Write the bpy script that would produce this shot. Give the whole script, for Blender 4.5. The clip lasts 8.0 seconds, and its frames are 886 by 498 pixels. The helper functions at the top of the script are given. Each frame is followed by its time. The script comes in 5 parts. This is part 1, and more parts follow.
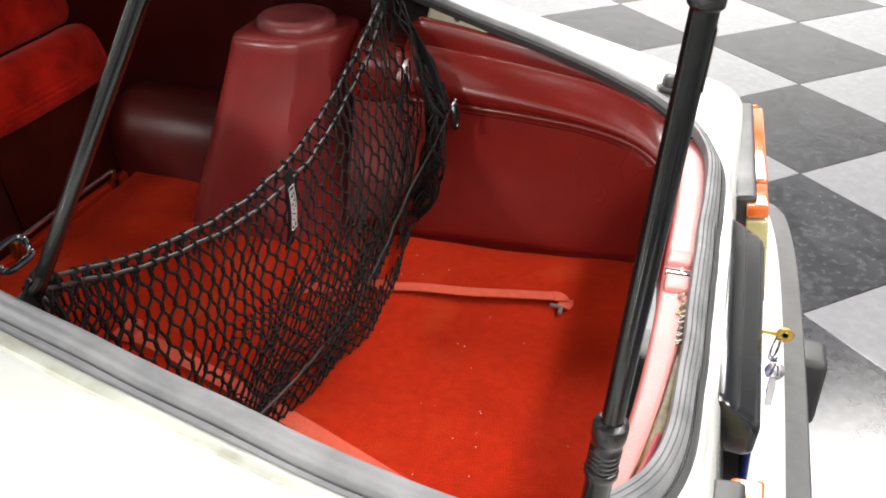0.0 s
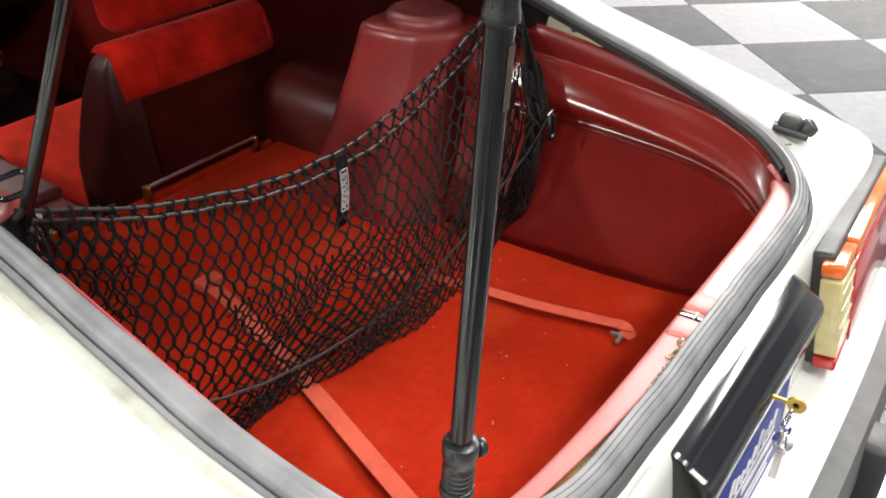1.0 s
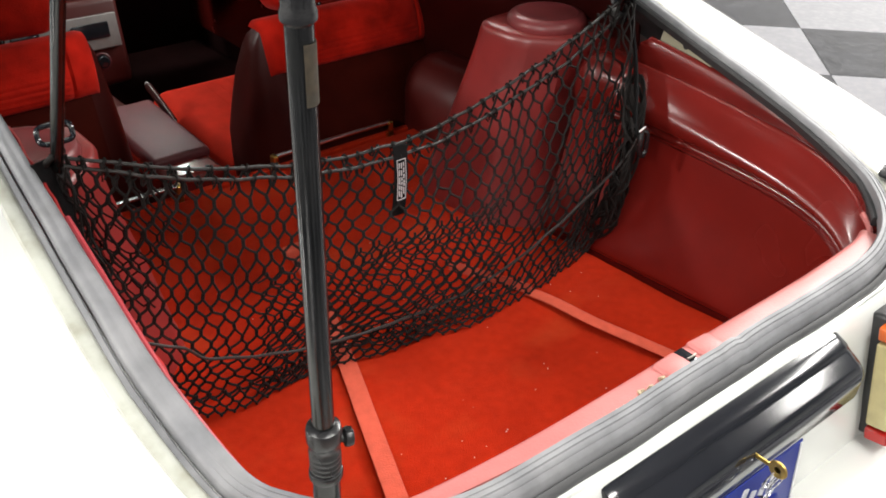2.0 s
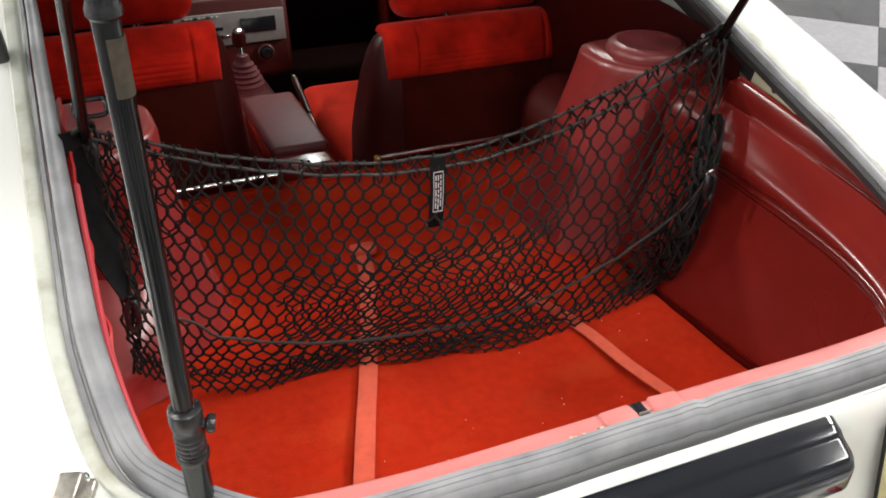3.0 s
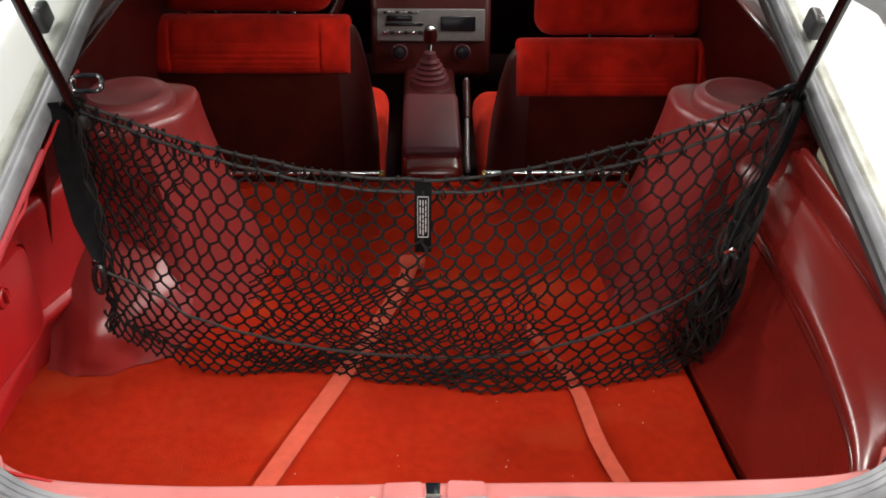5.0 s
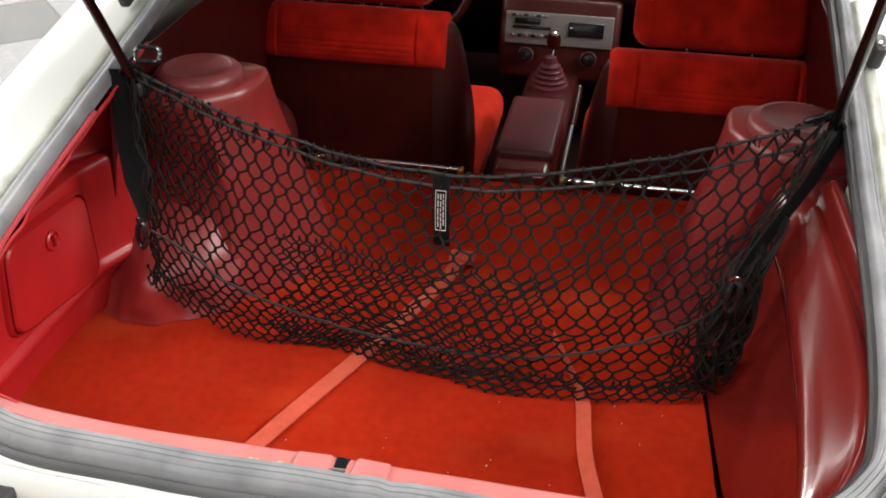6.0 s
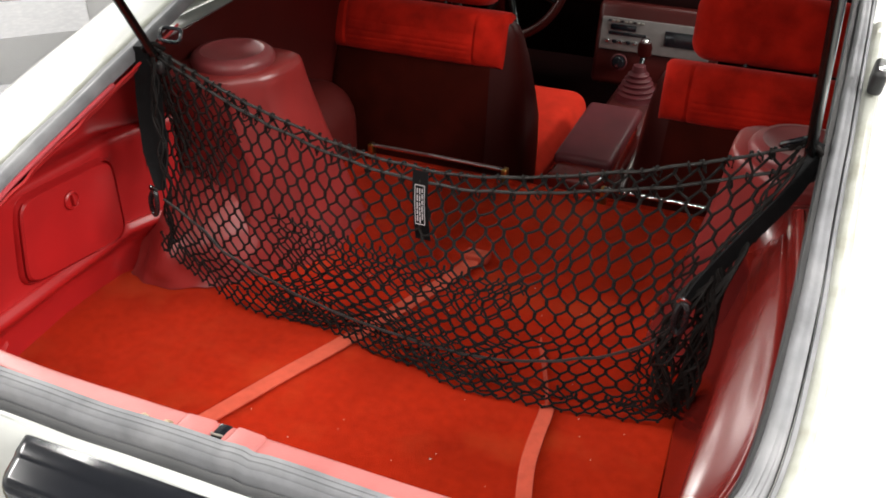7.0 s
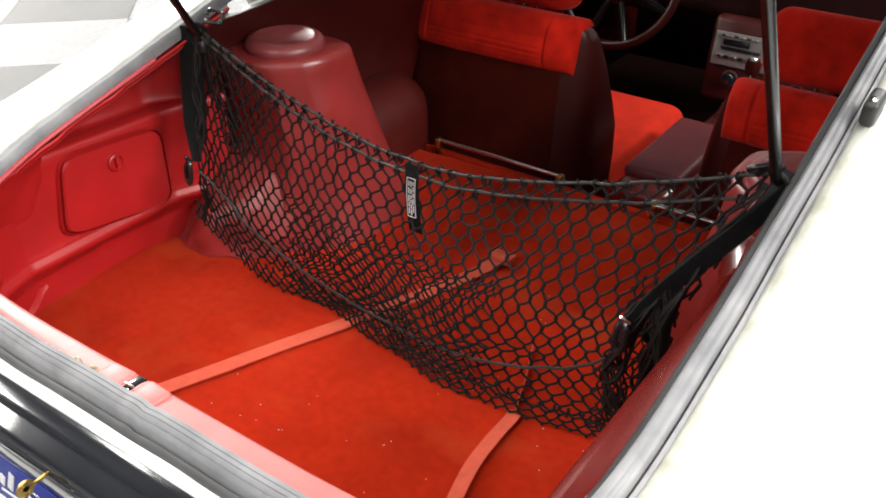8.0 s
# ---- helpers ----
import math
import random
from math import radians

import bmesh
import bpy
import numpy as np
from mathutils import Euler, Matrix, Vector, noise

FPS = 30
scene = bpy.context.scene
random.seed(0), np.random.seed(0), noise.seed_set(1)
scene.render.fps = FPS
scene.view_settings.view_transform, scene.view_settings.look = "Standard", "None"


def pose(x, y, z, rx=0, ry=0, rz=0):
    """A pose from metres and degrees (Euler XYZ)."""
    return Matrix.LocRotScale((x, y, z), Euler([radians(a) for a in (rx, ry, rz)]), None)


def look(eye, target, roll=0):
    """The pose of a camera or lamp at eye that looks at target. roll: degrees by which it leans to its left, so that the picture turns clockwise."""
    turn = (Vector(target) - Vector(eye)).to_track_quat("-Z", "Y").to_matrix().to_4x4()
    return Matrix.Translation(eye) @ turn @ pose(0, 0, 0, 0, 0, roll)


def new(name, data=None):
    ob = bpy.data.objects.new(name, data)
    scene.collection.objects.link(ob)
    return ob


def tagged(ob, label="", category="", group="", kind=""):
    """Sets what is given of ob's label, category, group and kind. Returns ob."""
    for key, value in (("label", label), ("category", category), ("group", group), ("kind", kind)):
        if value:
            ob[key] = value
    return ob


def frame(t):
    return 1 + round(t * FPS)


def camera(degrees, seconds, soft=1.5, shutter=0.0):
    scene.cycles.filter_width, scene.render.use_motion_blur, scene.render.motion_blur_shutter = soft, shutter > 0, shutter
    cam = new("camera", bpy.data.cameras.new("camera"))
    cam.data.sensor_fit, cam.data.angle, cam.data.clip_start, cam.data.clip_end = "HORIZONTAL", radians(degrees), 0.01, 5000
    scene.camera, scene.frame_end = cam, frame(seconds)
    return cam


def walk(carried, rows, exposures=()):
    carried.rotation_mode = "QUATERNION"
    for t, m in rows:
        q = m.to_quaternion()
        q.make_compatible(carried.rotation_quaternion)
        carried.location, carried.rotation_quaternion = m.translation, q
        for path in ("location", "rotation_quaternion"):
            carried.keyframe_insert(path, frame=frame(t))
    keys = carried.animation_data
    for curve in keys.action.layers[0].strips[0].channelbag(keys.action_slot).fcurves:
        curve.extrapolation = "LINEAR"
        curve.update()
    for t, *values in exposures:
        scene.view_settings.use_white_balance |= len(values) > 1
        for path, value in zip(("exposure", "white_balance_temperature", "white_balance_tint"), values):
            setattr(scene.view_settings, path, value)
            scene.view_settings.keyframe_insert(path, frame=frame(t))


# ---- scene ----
cam = camera(50.1, 8.0, 1.75)
PATH = [
    (0, (-1.124, -0.001, 1.431), (0.518, 0.48, 0.395), 0.9),
    (0.5, (-1.068, -0.142, 1.433), (0.48, 0.592, 0.4), 1.5),
    (1, (-0.999, -0.279, 1.435), (0.429, 0.663, 0.398), 1.6),
    (1.5, (-0.911, -0.395, 1.439), (0.361, 0.747, 0.401), 1.6),
    (2.8, (-0.612, -0.632, 1.458), (0.18, 0.876, 0.411), 1.3),
    (3, (-0.556, -0.653, 1.454), (0.159, 0.902, 0.419), 1.5),
    (3.5, (-0.436, -0.685, 1.459), (0.11, 0.937, 0.423), 1.7),
    (4, (-0.3, -0.701, 1.464), (0.083, 0.963, 0.423), 1.6),
    (5.3, (0.067, -0.695, 1.471), (-0.003, 1.007, 0.423), 0.7),
    (5.5, (0.123, -0.701, 1.471), (-0.035, 0.996, 0.425), 0.8),
    (6, (0.246, -0.701, 1.473), (-0.09, 0.971, 0.429), 0.6),
    (6.5, (0.381, -0.679, 1.476), (-0.114, 0.952, 0.43), 0.4),
    (7, (0.538, -0.633, 1.479), (-0.133, 0.934, 0.433), 0.1),
    (7.5, (0.682, -0.573, 1.48), (-0.158, 0.912, 0.436), -0.1),
    (8, (0.822, -0.499, 1.48), (-0.185, 0.88, 0.438), -0.3),
]
walk(cam, [(t, look(eye, target, roll)) for t, eye, target, roll in PATH], ((0, 0.05), (3, -0.06), (4.5, -0.17), (5.5, -0.15), (7, -0.09), (8, 0.11)))

# ---------------------------------------------------------------- light
world = bpy.data.worlds.new("showroom_air")
scene.world = world
world.use_nodes = True
world.node_tree.nodes["Background"].inputs[0].default_value = (0.9, 0.95, 1.0, 1)
world.node_tree.nodes["Background"].inputs[1].default_value = 0.03


def area(name, m, sx, sy, watts, colour=(1, 0.97, 0.93)):
    lamp = bpy.data.lights.new(name, "AREA")
    lamp.shape, lamp.size, lamp.size_y, lamp.energy, lamp.color = "RECTANGLE", sx, sy, watts, colour
    ob = new(name, lamp)
    ob.matrix_world = m
    return ob


CEIL = 4.2
for lx, ly, sx, sy, watts in ((-6.5, 3.6, 1.0, 0.7, 740), (-2.9, 0.5, 0.16, 2.4, 100), (0.6, 2.1, 0.6, 4.0, 230), (1.8, 5.2, 0.4, 2.0, 240), (0.3, -4.4, 2.4, 0.4, 150), (0.2, -1.9, 2.4, 0.5, 175),
                              (5.3, 0.9, 1.8, 3.0, 920), (5.4, -2.3, 1.0, 2.2, 250), (-6.0, -2.4, 1.0, 2.4, 500), (-6.8, 7.4, 2.2, 2.2, 260)):
    area("ceiling_light", pose(lx, ly, CEIL - 0.06), sx, sy, watts)

# ---------------------------------------------------------------- materials


def rgb(c):
    return (c[0], c[1], c[2], 1)


def material(name, base, rough=0.5, metal=0.0, vary=0.12, scale=30.0, bump=0.0, bump_scale=200.0, coat=0.0, stain=0.0,
             sheen=0.0, stain_scale=4.0, second=None, spec=0.5, scuff=None):
    m = bpy.data.materials.new(name)
    m.use_nodes = True
    nt = m.node_tree
    b = nt.nodes["Principled BSDF"]
    b.inputs["Metallic"].default_value = metal
    b.inputs["Specular IOR Level"].default_value = spec
    b.inputs["Coat Weight"].default_value = coat
    b.inputs["Coat Roughness"].default_value = min(0.14, max(0.06, rough * 0.6))
    b.inputs["Sheen Weight"].default_value = sheen
    if sheen:
        b.inputs["Sheen Tint"].default_value = rgb([min(1, v * 1.6 + 0.1) for v in base])
        b.inputs["Sheen Roughness"].default_value = 0.4
    tc = nt.nodes.new("ShaderNodeTexCoord")

    def noise_node(sc, detail=4.0):
        n = nt.nodes.new("ShaderNodeTexNoise")
        n.inputs["Scale"].default_value, n.inputs["Detail"].default_value = sc, detail
        nt.links.new(tc.outputs["Object"], n.inputs["Vector"])
        return n

    def mix(a, bb, fac):
        x = nt.nodes.new("ShaderNodeMix")
        x.data_type = "RGBA"
        for sock, v in ((x.inputs[6], a), (x.inputs[7], bb)):
            if hasattr(v, "is_linked"):
                nt.links.new(v, sock)
            else:
                sock.default_value = v
        nt.links.new(fac, x.inputs[0])
        return x.outputs[2]

    def ramp(out, lo, hi):
        r = nt.nodes.new("ShaderNodeMapRange")
        r.inputs[1].default_value, r.inputs[2].default_value = lo, hi
        nt.links.new(out, r.inputs[0])
        return r.outputs[0]

    n1 = noise_node(scale)
    dark, light = [v * (1 - vary) for v in base], [min(1, v * (1 + vary)) for v in base]
    col = mix(rgb(dark), rgb(light), ramp(n1.outputs[0], 0.3, 0.7))
    if stain:
        n2 = noise_node(stain_scale, 6.0)
        fac = nt.nodes.new("ShaderNodeMath")
        fac.operation = "MULTIPLY"
        fac.inputs[1].default_value = stain
        nt.links.new(ramp(n2.outputs[0], 0.45, 0.75), fac.inputs[0])
        col = mix(col, rgb(second or [v * 0.55 for v in base]), fac.outputs[0])
    if scuff:
        n5 = noise_node(5.5, 9.0)
        f2 = nt.nodes.new("ShaderNodeMath")
        f2.operation = "MULTIPLY"
        f2.inputs[1].default_value = 0.60
        nt.links.new(ramp(n5.outputs[0], 0.56, 0.72), f2.inputs[0])
        col = mix(col, rgb(scuff), f2.outputs[0])
    nt.links.new(col, b.inputs["Base Color"])
    n3 = noise_node(scale * 0.35, 3.0)
    rr = nt.nodes.new("ShaderNodeMapRange")
    rr.inputs[1].default_value, rr.inputs[2].default_value = 0.3, 0.7
    rr.inputs[3].default_value, rr.inputs[4].default_value = max(0.02, rough - 0.06), min(1, rough + 0.06)
    nt.links.new(n3.outputs[0], rr.inputs[0])
    nt.links.new(rr.outputs[0], b.inputs["Roughness"])
    if bump:
        n4 = noise_node(bump_scale, 2.0)
        bp = nt.nodes.new("ShaderNodeBump")
        bp.inputs["Strength"].default_value, bp.inputs["Distance"].default_value = bump, 0.002
        nt.links.new(n4.outputs[0], bp.inputs["Height"])
        nt.links.new(bp.outputs[0], b.inputs["Normal"])
    return m


WHITE = material("cream_white_paint", (0.55, 0.562, 0.538), 0.25, vary=0.015, scale=3, coat=0.6, stain=0.07, stain_scale=9, second=(0.50, 0.508, 0.455))
LIPPAINT = material("yellowed_cream_paint", (0.42, 0.43, 0.385), 0.4, vary=0.06, scale=8, coat=0.3, stain=0.7, stain_scale=22, second=(0.17, 0.16, 0.10))
RUBBER = material("grey_rubber_seal", (0.165, 0.168, 0.177), 0.55, spec=0.32, vary=0.2, scale=25, bump=0.1, bump_scale=90, stain=0.65, stain_scale=11, second=(0.29, 0.29, 0.295))
SEALBLACK = material("weathered_black_rubber", (0.045, 0.046, 0.048), 0.5, vary=0.2, scale=16, bump=0.1, bump_scale=60, stain=0.4, stain_scale=10, second=(0.0594, 0.0594, 0.0594))
BLACKRUB = material("black_rubber", (0.025, 0.025, 0.026), 0.5, vary=0.25, scale=30, bump=0.1)
BLACKPL = material("black_gloss_plastic", (0.008, 0.009, 0.012), 0.12, vary=0.2, scale=12, coat=0.0, spec=0.85)
BUMPER = material("grey_bumper_rubber", (0.0726, 0.0726, 0.0739), 0.6, vary=0.12, scale=40, bump=0.15)
CARPET = material("red_carpet", (0.375, 0.0185, 0.0042), 0.95, vary=0.1, scale=60, bump=0.9, bump_scale=700, stain=0.55, stain_scale=6.5, sheen=0.12, second=(0.2178, 0.0099, 0.002), spec=0.05, scuff=(0.4356, 0.0495, 0.0132))
# darker copy of the side trim colour, for the shaded right side
VINYL = material("burgundy_vinyl", (0.128, 0.0086, 0.0064), 0.25, vary=0.12, scale=10, bump=0.03, bump_scale=900, stain=0.2, stain_scale=5, spec=0.6, coat=0.15)
TOWERV = material("faded_burgundy_vinyl", (0.215, 0.0190, 0.0175), 0.34, vary=0.14, scale=12, bump=0.03, bump_scale=800, stain=0.3, stain_scale=7, second=(0.1122, 0.0092, 0.0092), spec=0.7)
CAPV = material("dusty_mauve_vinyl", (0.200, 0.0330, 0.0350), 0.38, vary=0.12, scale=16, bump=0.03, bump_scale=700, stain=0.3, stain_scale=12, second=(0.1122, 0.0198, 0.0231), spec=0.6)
LIDV = material("dark_mauve_vinyl", (0.085, 0.0150, 0.0190), 0.5, vary=0.2, scale=10, bump=0.03, bump_scale=700, spec=0.3, stain=0.4, stain_scale=9, second=(0.12, 0.012, 0.012))
ARCHV = material("deep_burgundy_vinyl", (0.055, 0.0045, 0.0035), 0.42, vary=0.12, scale=10, bump=0.03, bump_scale=900, stain=0.2)
EDGE = material("bright_red_edging", (0.40, 0.045, 0.055), 0.4, vary=0.1, scale=20)
# same trim as the right side, lightened: the light on it is in the colour
REDTRIM = material("lit_red_trim", (0.36, 0.0105, 0.0115), 0.42, vary=0.10, scale=9, bump=0.03, bump_scale=700, stain=0.25, stain_scale=6)
PINK = material("faded_pink_trim", (0.46, 0.150, 0.140), 0.42, vary=0.10, scale=18, bump=0.15, bump_scale=300, stain=0.3, second=(0.33, 0.0528, 0.0462))
STRAP = material("coral_webbing", (0.50, 0.080, 0.045), 0.8, vary=0.10, scale=60, bump=0.6, bump_scale=500, spec=0.2)
VELOUR = material("red_velour", (0.34, 0.0095, 0.0042), 0.9, vary=0.32, scale=18, bump=0.5, bump_scale=400, sheen=0.45, stain=0.8, stain_scale=5, second=(0.13, 0.004, 0.002), spec=0.05)
# the seats' red velour again, lightened for window light on the cushions
VELOUR_LIT = material("lit_red_velour", (0.46, 0.022, 0.010), 0.9, vary=0.15, scale=18, bump=0.3, bump_scale=400, sheen=0.3, stain=0.3, stain_scale=6, spec=0.05)
SEATBACK = material("dark_oxblood_nap", (0.034, 0.0034, 0.0016), 0.85, vary=0.25, scale=14, bump=0.1, bump_scale=700, spec=0.04, stain=0.5, stain_scale=7)
OXSIDE = material("oxblood_vinyl", (0.030, 0.0034, 0.0027), 0.34, vary=0.15, scale=12, bump=0.04, bump_scale=700, stain=0.2, spec=0.2)
# near-black for all cabin parts: the cabin's shade is in this colour
DARK = material("shaded_cabin_lining", (0.0198, 0.0053, 0.0053), 0.8, vary=0.2, scale=10, spec=0.1)
# lighter than the mesh cord: the ropes' highlight is in this colour
ROPE = material("black_shock_cord", (0.0145, 0.0132, 0.0119), 0.5, vary=0.3, scale=160, bump=0.4, bump_scale=900)
CORD = material("black_elastic_cord", (0.0073, 0.0059, 0.0053), 0.7, vary=0.35, scale=140, bump=0.4, bump_scale=900, spec=0.2)
WEB = material("black_webbing", (0.0059, 0.0059, 0.0063), 0.9, vary=0.3, scale=90, bump=0.5, bump_scale=600, spec=0.15)
STEEL = material("black_painted_tube", (0.004, 0.0045, 0.0045), 0.15, spec=0.5, metal=0.0, vary=0.3, scale=20, stain=0.25, stain_scale=18, second=(0.018, 0.018, 0.016))
CHROME = material("chrome", (0.80, 0.80, 0.81), 0.2, metal=1.0, vary=0.05, scale=30)
BRASS = material("brass", (0.55, 0.37, 0.10), 0.3, metal=1.0, vary=0.12, scale=60)
RUST = material("rusty_steel", (0.46, 0.38, 0.26), 0.55, metal=0.6, vary=0.4, scale=80, stain=0.6, stain_scale=60, second=(0.12, 0.08, 0.05))
ZINC = material("dull_zinc", (0.42, 0.40, 0.36), 0.35, metal=0.8, vary=0.25, scale=90, stain=0.4, stain_scale=70, second=(0.25, 0.20, 0.14))
GLUE = material("dried_olive_glue", (0.1584, 0.1122, 0.0297), 0.45, vary=0.35, scale=70, bump=0.4, bump_scale=120, stain=0.5, stain_scale=30)
RESIDUE = material("yellowed_residue", (0.042, 0.031, 0.018), 0.6, vary=0.4, scale=120, stain=0.7, stain_scale=90, second=(0.03, 0.03, 0.025))
POLEPL = material("satin_black_plastic", (0.008, 0.008, 0.009), 0.27, vary=0.25, scale=30, bump=0.1, bump_scale=300, stain=0.25, stain_scale=30, second=(0.05, 0.05, 0.045))
SILVER = material("silver_radio_face", (0.20, 0.18, 0.175), 0.4, metal=0.3, vary=0.1, scale=40)
LENSRED = material("red_lens", (0.363, 0.0099, 0.0079), 0.12, vary=0.06, scale=60, coat=0.5, bump=0.2, bump_scale=160)
LENSORANGE = material("amber_lens", (0.561, 0.1056, 0.0132), 0.12, vary=0.06, scale=60, coat=0.5, bump=0.2, bump_scale=160)
LENSCREAM = material("clear_ribbed_lens", (0.4752, 0.4092, 0.198), 0.15, vary=0.10, scale=40, coat=0.5, bump=0.3, bump_scale=140)
BLUE = material("blue_plate_paint", (0.0079, 0.0190, 0.170), 0.45, vary=0.06, scale=20, spec=0.3)
LETTER = material("white_print", (0.528, 0.528, 0.5412), 0.4, vary=0.03)
PUTTY = material("cream_primer_metal", (0.3696, 0.3498, 0.2508), 0.5, vary=0.1, scale=14, stain=0.3)
WALLP = material("white_wall_paint", (0.72, 0.72, 0.70), 0.7, vary=0.03, scale=3)
CEILP = material("grey_ceiling", (0.36, 0.36, 0.37), 0.9, vary=0.02, scale=3)
TILE_D = material("black_vinyl_tile", (0.0225, 0.0232, 0.0268), 0.16, vary=0.35, scale=9, stain=0.25, stain_scale=40, second=(0.132, 0.132, 0.1386))
TILE_L = material("white_vinyl_tile", (0.140, 0.140, 0.150), 0.16, vary=0.05, scale=9, stain=0.15, stain_scale=30, second=(0.297, 0.297, 0.297))
GROUT = material("tile_joint", (0.165, 0.165, 0.165), 0.8)

# ---------------------------------------------------------------- mesh helpers


def mesh_of(name, bm, mat, smooth=True):
    me = bpy.data.meshes.new(name)
    bm.normal_update()
    bm.to_mesh(me)
    bm.free()
    me.materials.append(mat)
    if smooth:
        me.shade_smooth()
        me.set_sharp_from_angle(angle=radians(38))
    return me


def part(name, bm, mat, parent, label="", smooth=True):
    ob = new(name, mesh_of(name, bm, mat, smooth))
    ob.parent = parent
    if parent is not None:
        ob.matrix_parent_inverse = parent.matrix_world.inverted()
    if label:
        ob["label"] = label
    return ob


def thing(name, at, label, category, group="", kind=""):
    ob = new(name)
    ob.location = at
    ob.empty_display_size = 0.05
    bpy.context.view_layer.update()
    return tagged(ob, label, category, group, kind)


def rbox(size, m=None, bevel=0.01, segs=3, bm=None):
    """A bevelled box of a size, at a pose."""
    out = bm or bmesh.new()
    b = bmesh.new()
    bmesh.ops.create_cube(b, size=1)
    bmesh.ops.scale(b, vec=size, verts=b.verts)
    if bevel:
        bmesh.ops.bevel(b, geom=b.edges[:], offset=min(bevel, min(size) * 0.49), segments=segs, affect="EDGES", profile=0.5)
    if m is not None:
        bmesh.ops.transform(b, matrix=m, verts=b.verts)
    me = bpy.data.meshes.new("tmp")
    b.to_mesh(me)
    b.free()
    out.from_mesh(me)
    bpy.data.meshes.remove(me)
    return out


def spline(points, n):
    """n points evenly along a smooth curve through points."""
    p = np.array(points, float)
    q = np.vstack([2 * p[0] - p[1], p, 2 * p[-1] - p[-2]])
    fine = []
    for i in range(1, len(q) - 2):
        for t in np.linspace(0, 1, 24, endpoint=False):
            a, b, c, d = q[i - 1 : i + 3]
            fine.append(0.5 * (2 * b + (c - a) * t + (2 * a - 5 * b + 4 * c - d) * t * t + (3 * b - a - 3 * c + d) * t ** 3))
    fine = np.array(fine + [p[-1]])
    s = np.r_[0, np.cumsum(np.linalg.norm(np.diff(fine, axis=0), axis=1))]
    want = np.linspace(0, s[-1], n)
    return np.stack([np.interp(want, s, fine[:, k]) for k in range(p.shape[1])], 1)


def through_knots(points, per):
    """The same curve, with as many steps between each two points."""
    p = np.array(points, float)
    q = np.vstack([2 * p[0] - p[1], p, 2 * p[-1] - p[-2]])
    out = []
    for i in range(1, len(q) - 2):
        for t in np.linspace(0, 1, per, endpoint=False):
            a, b, c, d = q[i - 1 : i + 3]
            out.append(0.5 * (2 * b + (c - a) * t + (2 * a - 5 * b + 4 * c - d) * t * t + (3 * b - a - 3 * c + d) * t ** 3))
    return np.array(out + [p[-1]])


def grid(rows, close_u=False, bm=None):
    """Faces between rows of points."""
    out = bm or bmesh.new()
    vs = [[out.verts.new(tuple(p)) for p in r] for r in rows]
    for a, b in zip(vs[:-1], vs[1:]):
        for i in range(len(a) if close_u else len(a) - 1):
            j = (i + 1) % len(a)
            out.faces.new((a[i], a[j], b[j], b[i]))
    return out


def slab(rows, thick, flip=1.0):
    """A sheet through rows of points with a thickness."""
    r = np.array(rows, float)
    du, dv = np.gradient(r, axis=1), np.gradient(r, axis=0)
    n = np.cross(du, dv)
    n /= np.maximum(np.linalg.norm(n, axis=2, keepdims=True), 1e-9)
    back = r + n * thick * flip
    bm = bmesh.new()
    f = [[bm.verts.new(tuple(p)) for p in row] for row in r]
    k = [[bm.verts.new(tuple(p)) for p in row] for row in back]
    h, w = len(f), len(f[0])
    for i in range(h - 1):
        for j in range(w - 1):
            bm.faces.new((f[i][j], f[i][j + 1], f[i + 1][j + 1], f[i + 1][j]))
            bm.faces.new((k[i][j], k[i + 1][j], k[i + 1][j + 1], k[i][j + 1]))
    for i in range(h - 1):
        bm.faces.new((f[i][0], f[i + 1][0], k[i + 1][0], k[i][0]))
        bm.faces.new((f[i + 1][-1], f[i][-1], k[i][-1], k[i + 1][-1]))
    for j in range(w - 1):
        bm.faces.new((f[0][j + 1], f[0][j], k[0][j], k[0][j + 1]))
        bm.faces.new((f[-1][j], f[-1][j + 1], k[-1][j + 1], k[-1][j]))
    bmesh.ops.recalc_face_normals(bm, faces=bm.faces)
    return bm


def sweep(path, profile, up=(0, 0, 1), closed=True, caps=True, bm=None):
    """A profile of (across, up) points carried along a path."""
    path = np.array(path, float)
    tang = np.gradient(path, axis=0)
    out = bm or bmesh.new()
    rings = []
    for p, t in zip(path, tang):
        t = t / np.linalg.norm(t)
        side = np.cross(t, up)
        side = side / max(np.linalg.norm(side), 1e-9)
        over = np.cross(side, t)
        rings.append([out.verts.new(tuple(p + side * a + over * b)) for a, b in profile])
    k = len(profile)
    for a, b in zip(rings[:-1], rings[1:]):
        for i in range(k if closed else k - 1):
            out.faces.new((a[i], a[(i + 1) % k], b[(i + 1) % k], b[i]))
    if caps and closed:
        out.faces.new(rings[0][::-1])
        out.faces.new(rings[-1])
    if bm is None:
        bmesh.ops.recalc_face_normals(out, faces=out.faces)
    return out


def circle(r, n=12, ry=None):
    return [(r * math.cos(2 * math.pi * i / n), (ry or r) * math.sin(2 * math.pi * i / n)) for i in range(n)]


def tube(path, r, n=10, bm=None):
    d = np.array(path[-1]) - np.array(path[0])
    up = (0, 0, 1) if abs(d[2]) < 0.8 * np.linalg.norm(d) else (0, 1, 0)
    return sweep(path, circle(r, n), up, bm=bm)


